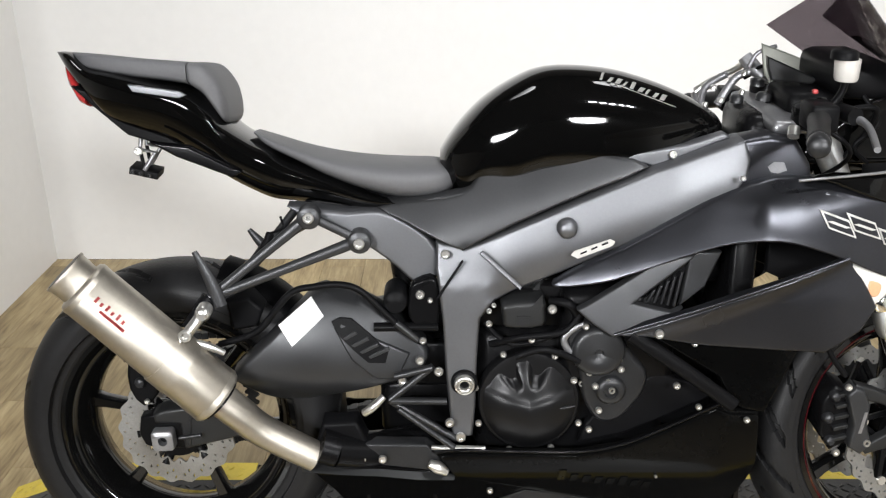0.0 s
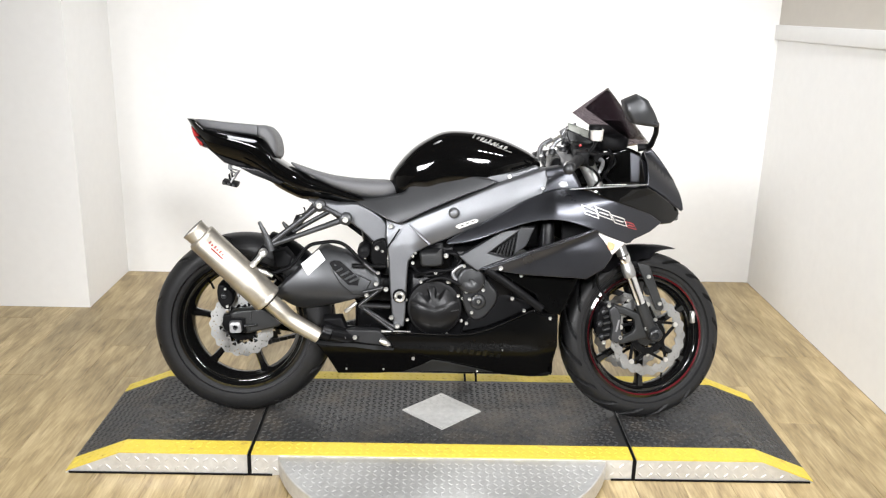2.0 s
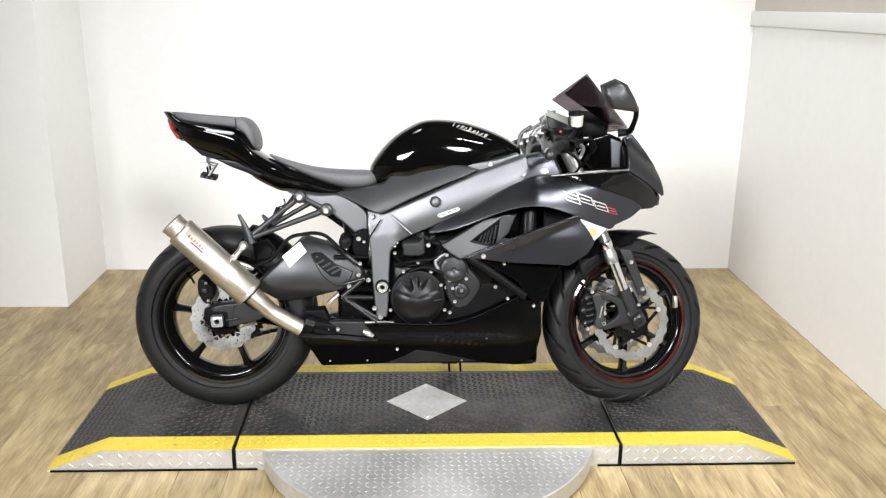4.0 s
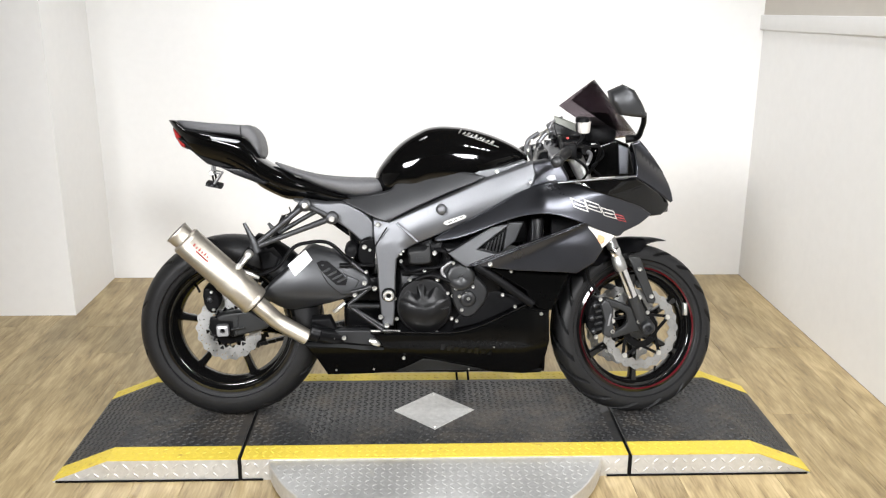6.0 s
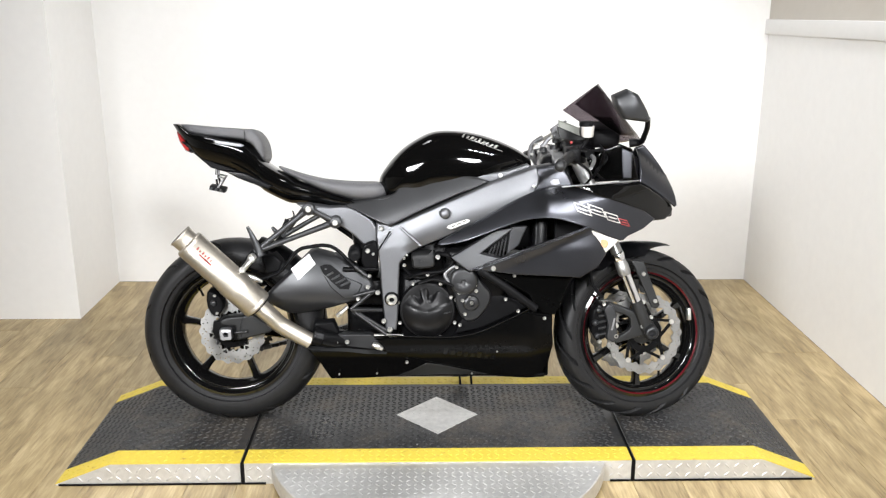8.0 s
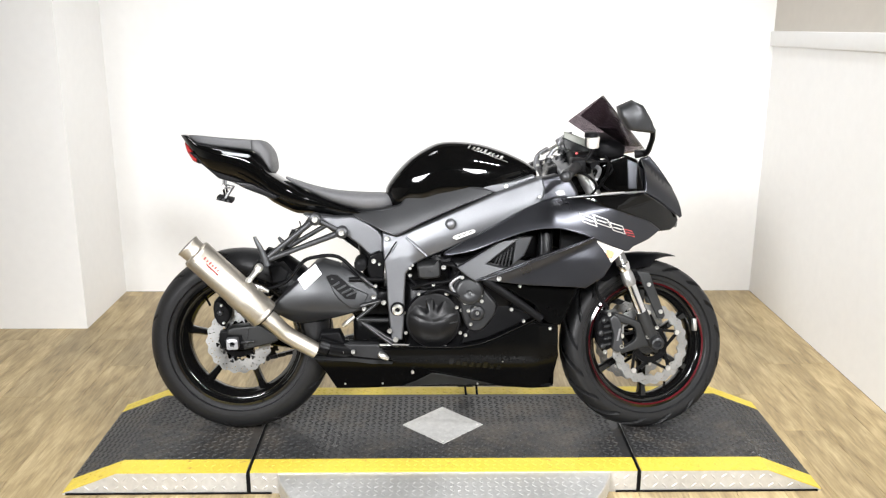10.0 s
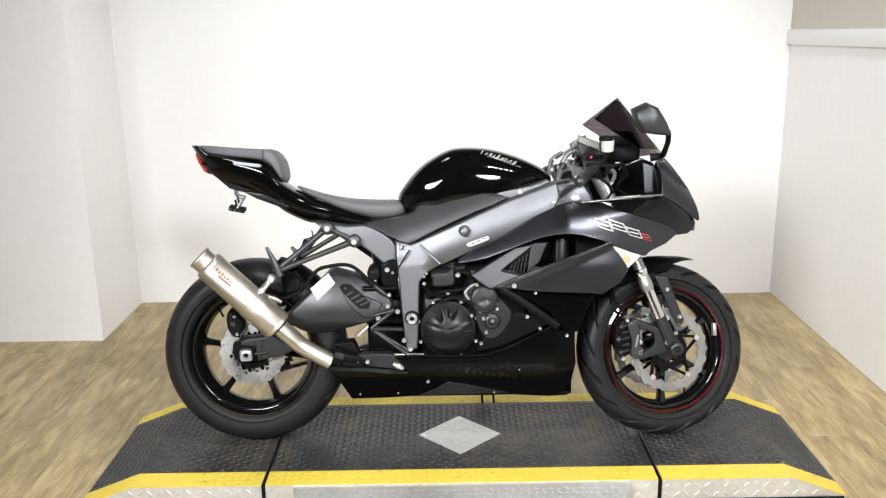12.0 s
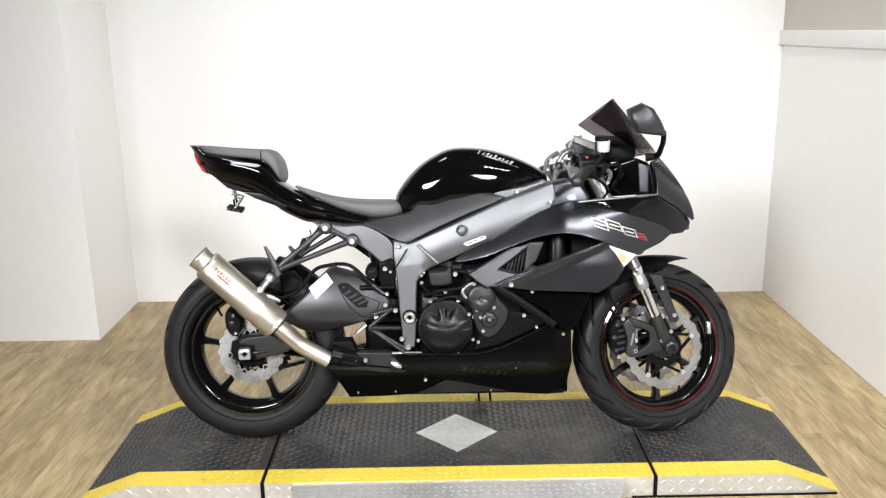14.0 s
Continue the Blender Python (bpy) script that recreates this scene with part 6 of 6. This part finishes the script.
muff = part("muffler", tube([M0 - (M1 - M0) * 0.005, M0, M0.lerp(M1, 0.02), M1.lerp(M0, 0.02), M1, M1 + (M1 - M0) * 0.005], [0.038, 0.044, 0.047, 0.049, 0.047, 0.042], 40, 1), TITAN, bike, "brushed titanium muffler can")
part("exhaust_tip", tube([M0, M0 - (M1 - M0).normalized() * 0.005, M0 - (M1 - M0).normalized() * 0.028, M0 - (M1 - M0).normalized() * 0.031, M0 - (M1 - M0).normalized() * 0.034], [0.036, 0.0362, 0.0372, 0.0388, 0.0382], 32, 1), TITAN, muff)
part("tip_bore", tube([M0 - (M1 - M0).normalized() * 0.02, M0 - (M1 - M0).normalized() * 0.0346], 0.035, 24, 1), DARK, muff)
for f in (0.03, 0.97):
    part("muffler_band", tube([M0.lerp(M1, f - 0.015), M0.lerp(M1, f + 0.015)], 0.0495 if f > 0.5 else 0.0475, 40, 1), TITAN, muff)
strap = part("muffler_strap", tube([M0.lerp(M1, 0.60), M0.lerp(M1, 0.72)], 0.0500, 40, 1), TITAN, muff, "bright steel hanger strap")
# a solid dark collar stands in for the shade in the end gap
part("end_gap_shade", tube([M1, M1 + (M1 - M0).normalized() * 0.006], 0.039, 32, 1), DARK, muff)
link = part("hanger_link", tube([(-0.622, -0.215, 0.613), (-0.600, -0.205, 0.630), (-0.575, -0.19, 0.660)], [0.011, 0.009, 0.010], 12, 2), BOLT, muff, "bright steel hanger link")
part("hanger_eye", lathe([(0.0, -0.206), (0.009, -0.206), (0.0130, -0.200), (0.0130, -0.18), (0.0, -0.18)], (-0.575, 0, 0.660), 20), BOLT, link)
part("hanger_arm", tube([(-0.595, -0.19, 0.604), (-0.572, -0.185, 0.594), (-0.550, -0.18, 0.580)], [0.006, 0.007, 0.005], 8, 2), BOLT, link)
bolt(bike, -0.600, -0.220, 0.632, 0.013)
part("tail_pipe", tube([M1 - (M1 - M0) * 0.02, M1.lerp(Vector((-0.493, -0.180, 0.432)), 0.45), Vector((-0.493, -0.180, 0.432)), Vector((-0.409, -0.168, 0.375))], [0.028, 0.028, 0.027, 0.026], 24, 6), TITAN, bike, "bare titanium link pipe")
part("pipe_clamp", tube([(-0.400, -0.169, 0.398), (-0.372, -0.164, 0.386)], 0.031, 24, 1), DARK, bike)
part("collector", tube([(-0.375, -0.165, 0.387), (-0.30, -0.13, 0.36), (-0.20, -0.08, 0.33)], [0.030, 0.036, 0.05], 20, 4), DARK, bike)
# badge on the can: plain bars
side_n = Vector((0, -1, 0))
ax = (M1 - M0).normalized()
up = ax.cross(Vector((0, 1, 0))).normalized()
if up.z < 0:
    up = -up


def can_bar(f0, f1, a0, a1, mat):
    bm = bmesh.new()
    rows = []
    for i in range(7):
        a = radians(a0 + (a1 - a0) * i / 6)
        rr = 0.0484
        off = (math.cos(a) * side_n + math.sin(a) * up) * rr
        rows.append([bm.verts.new(M0.lerp(M1, f) + off) for f in (f0, f1)])
    for p, q in zip(rows, rows[1:]):
        bm.faces.new((p[0], p[1], q[1], q[0]))
    bmesh.ops.solidify(bm, geom=bm.faces[:], thickness=0.0006)
    part("badge", bm, mat, muff)


can_bar(0.16, 0.33, 13, 19, REDPRINT)
for k in range(6):
    can_bar(0.10 + 0.037 * k, 0.116 + 0.037 * k, 23, 31 if k % 2 else 35, REDPRINT)

# hoses by the shock, side stand
part("reservoir", lathe([(0.0, -0.155), (0.018, -0.155), (0.021, -0.150), (0.021, -0.10), (0.0, -0.10)], (-0.262, 0, 0.658), 20), PLASTIC, bike)
part("brake_line", tube([(-0.57, -0.13, 0.57), (-0.50, -0.14, 0.60), (-0.442, -0.142, 0.668), (-0.394, -0.148, 0.685), (-0.352, -0.15, 0.689), (-0.319, -0.15, 0.677), (-0.282, -0.15, 0.640), (-0.248, -0.15, 0.605), (-0.219, -0.15, 0.584)], 0.006, 8, 6), PLASTIC, bike, "black braided brake line")
part("stay_link", tube([(-0.19, -0.145, 0.61), (-0.30, -0.14, 0.607)], 0.008, 8, 1), DARK, bike)
part("hanger_plate", panel([(-0.238, 0.672), (-0.228, 0.690), (-0.192, 0.694), (-0.190, 0.616), (-0.219, 0.603), (-0.240, 0.630)], -0.146, 0.02, 0.03, 0.004, 3), DARK, bike, "black cast mount with a bright bolt")
bolt(bike, -0.220, -0.148, 0.670, 0.010)
bolt(bike, -0.203, -0.148, 0.660, 0.006)
part("line_collar", tube([(-0.262, -0.151, 0.620), (-0.225, -0.151, 0.588)], [0.0075, 0.0065], 8, 1), CASE, bike)
part("side_stand", tube([(-0.02, 0.10, 0.33), (0.03, 0.16, 0.19), (0.08, 0.24, TOP + 0.014)], 0.010, 10, 3), PLASTIC, bike)
part("stand_foot", box(bmesh.new(), 0.06, 0.215, TOP + 0.003, 0.12, 0.265, TOP + 0.016, 0.003), PLASTIC, bike)
for x in (0.078, 0.118):
    part("drain_hose", tube([(x, 0.09, 0.25), (x + 0.003, 0.09, 0.16), (x + 0.008, 0.092, 0.10)], 0.004, 8, 3), PLASTIC, bike)


# ---------- the floor, plank by plank ----------
floor = part("floor", box(bmesh.new(), -3.3, -5.0, -0.06, RIGHT, BACK, -0.004), DARK, None, smooth=0)
tagged(floor, "pale oak plank floor", "floor", kind="structure")
PW, PL = 0.152, 1.22
PLANKS = {}
rnd = random.Random(4)


def plank_mesh(length, width):
    key = (round(length, 3), round(width, 3))
    if key not in PLANKS:
        bm = bmesh.new()
        c = 0.0012
        lo = [bm.verts.new((x, y, -0.004)) for x, y in ((0, 0), (width, 0), (width, length), (0, length))]
        mi = [bm.verts.new((x, y, -0.0012)) for x, y in ((0, 0), (width, 0), (width, length), (0, length))]
        hi = [bm.verts.new((x, y, 0)) for x, y in ((c, c), (width - c, c), (width - c, length - c), (c, length - c))]
        for p, q in ((lo, mi), (mi, hi)):
            for k in range(4):
                bm.faces.new((p[k], p[(k + 1) % 4], q[(k + 1) % 4], q[k]))
        bm.faces.new(hi)
        PLANKS[key] = finish("plank", bm, WOOD, 0)
    return PLANKS[key]


x = -3.2
while x < RIGHT - 0.005:
    w = min(PW, RIGHT - x)
    y = -5.0 + rnd.choice((-0.2, -0.5, -0.8, -1.1))
    end = BACK if x + w > LEFT else JOG
    while y < end - 0.01:
        y0, y1 = max(y, -5.0), min(y + PL, end)
        if y1 - y0 > 0.01:
            ob = new("plank", plank_mesh(y1 - y0 - 0.0006, w - 0.0006))
            ob.parent = floor
            ob.location = (x, y0, 0)
        y += PL
    x += PW
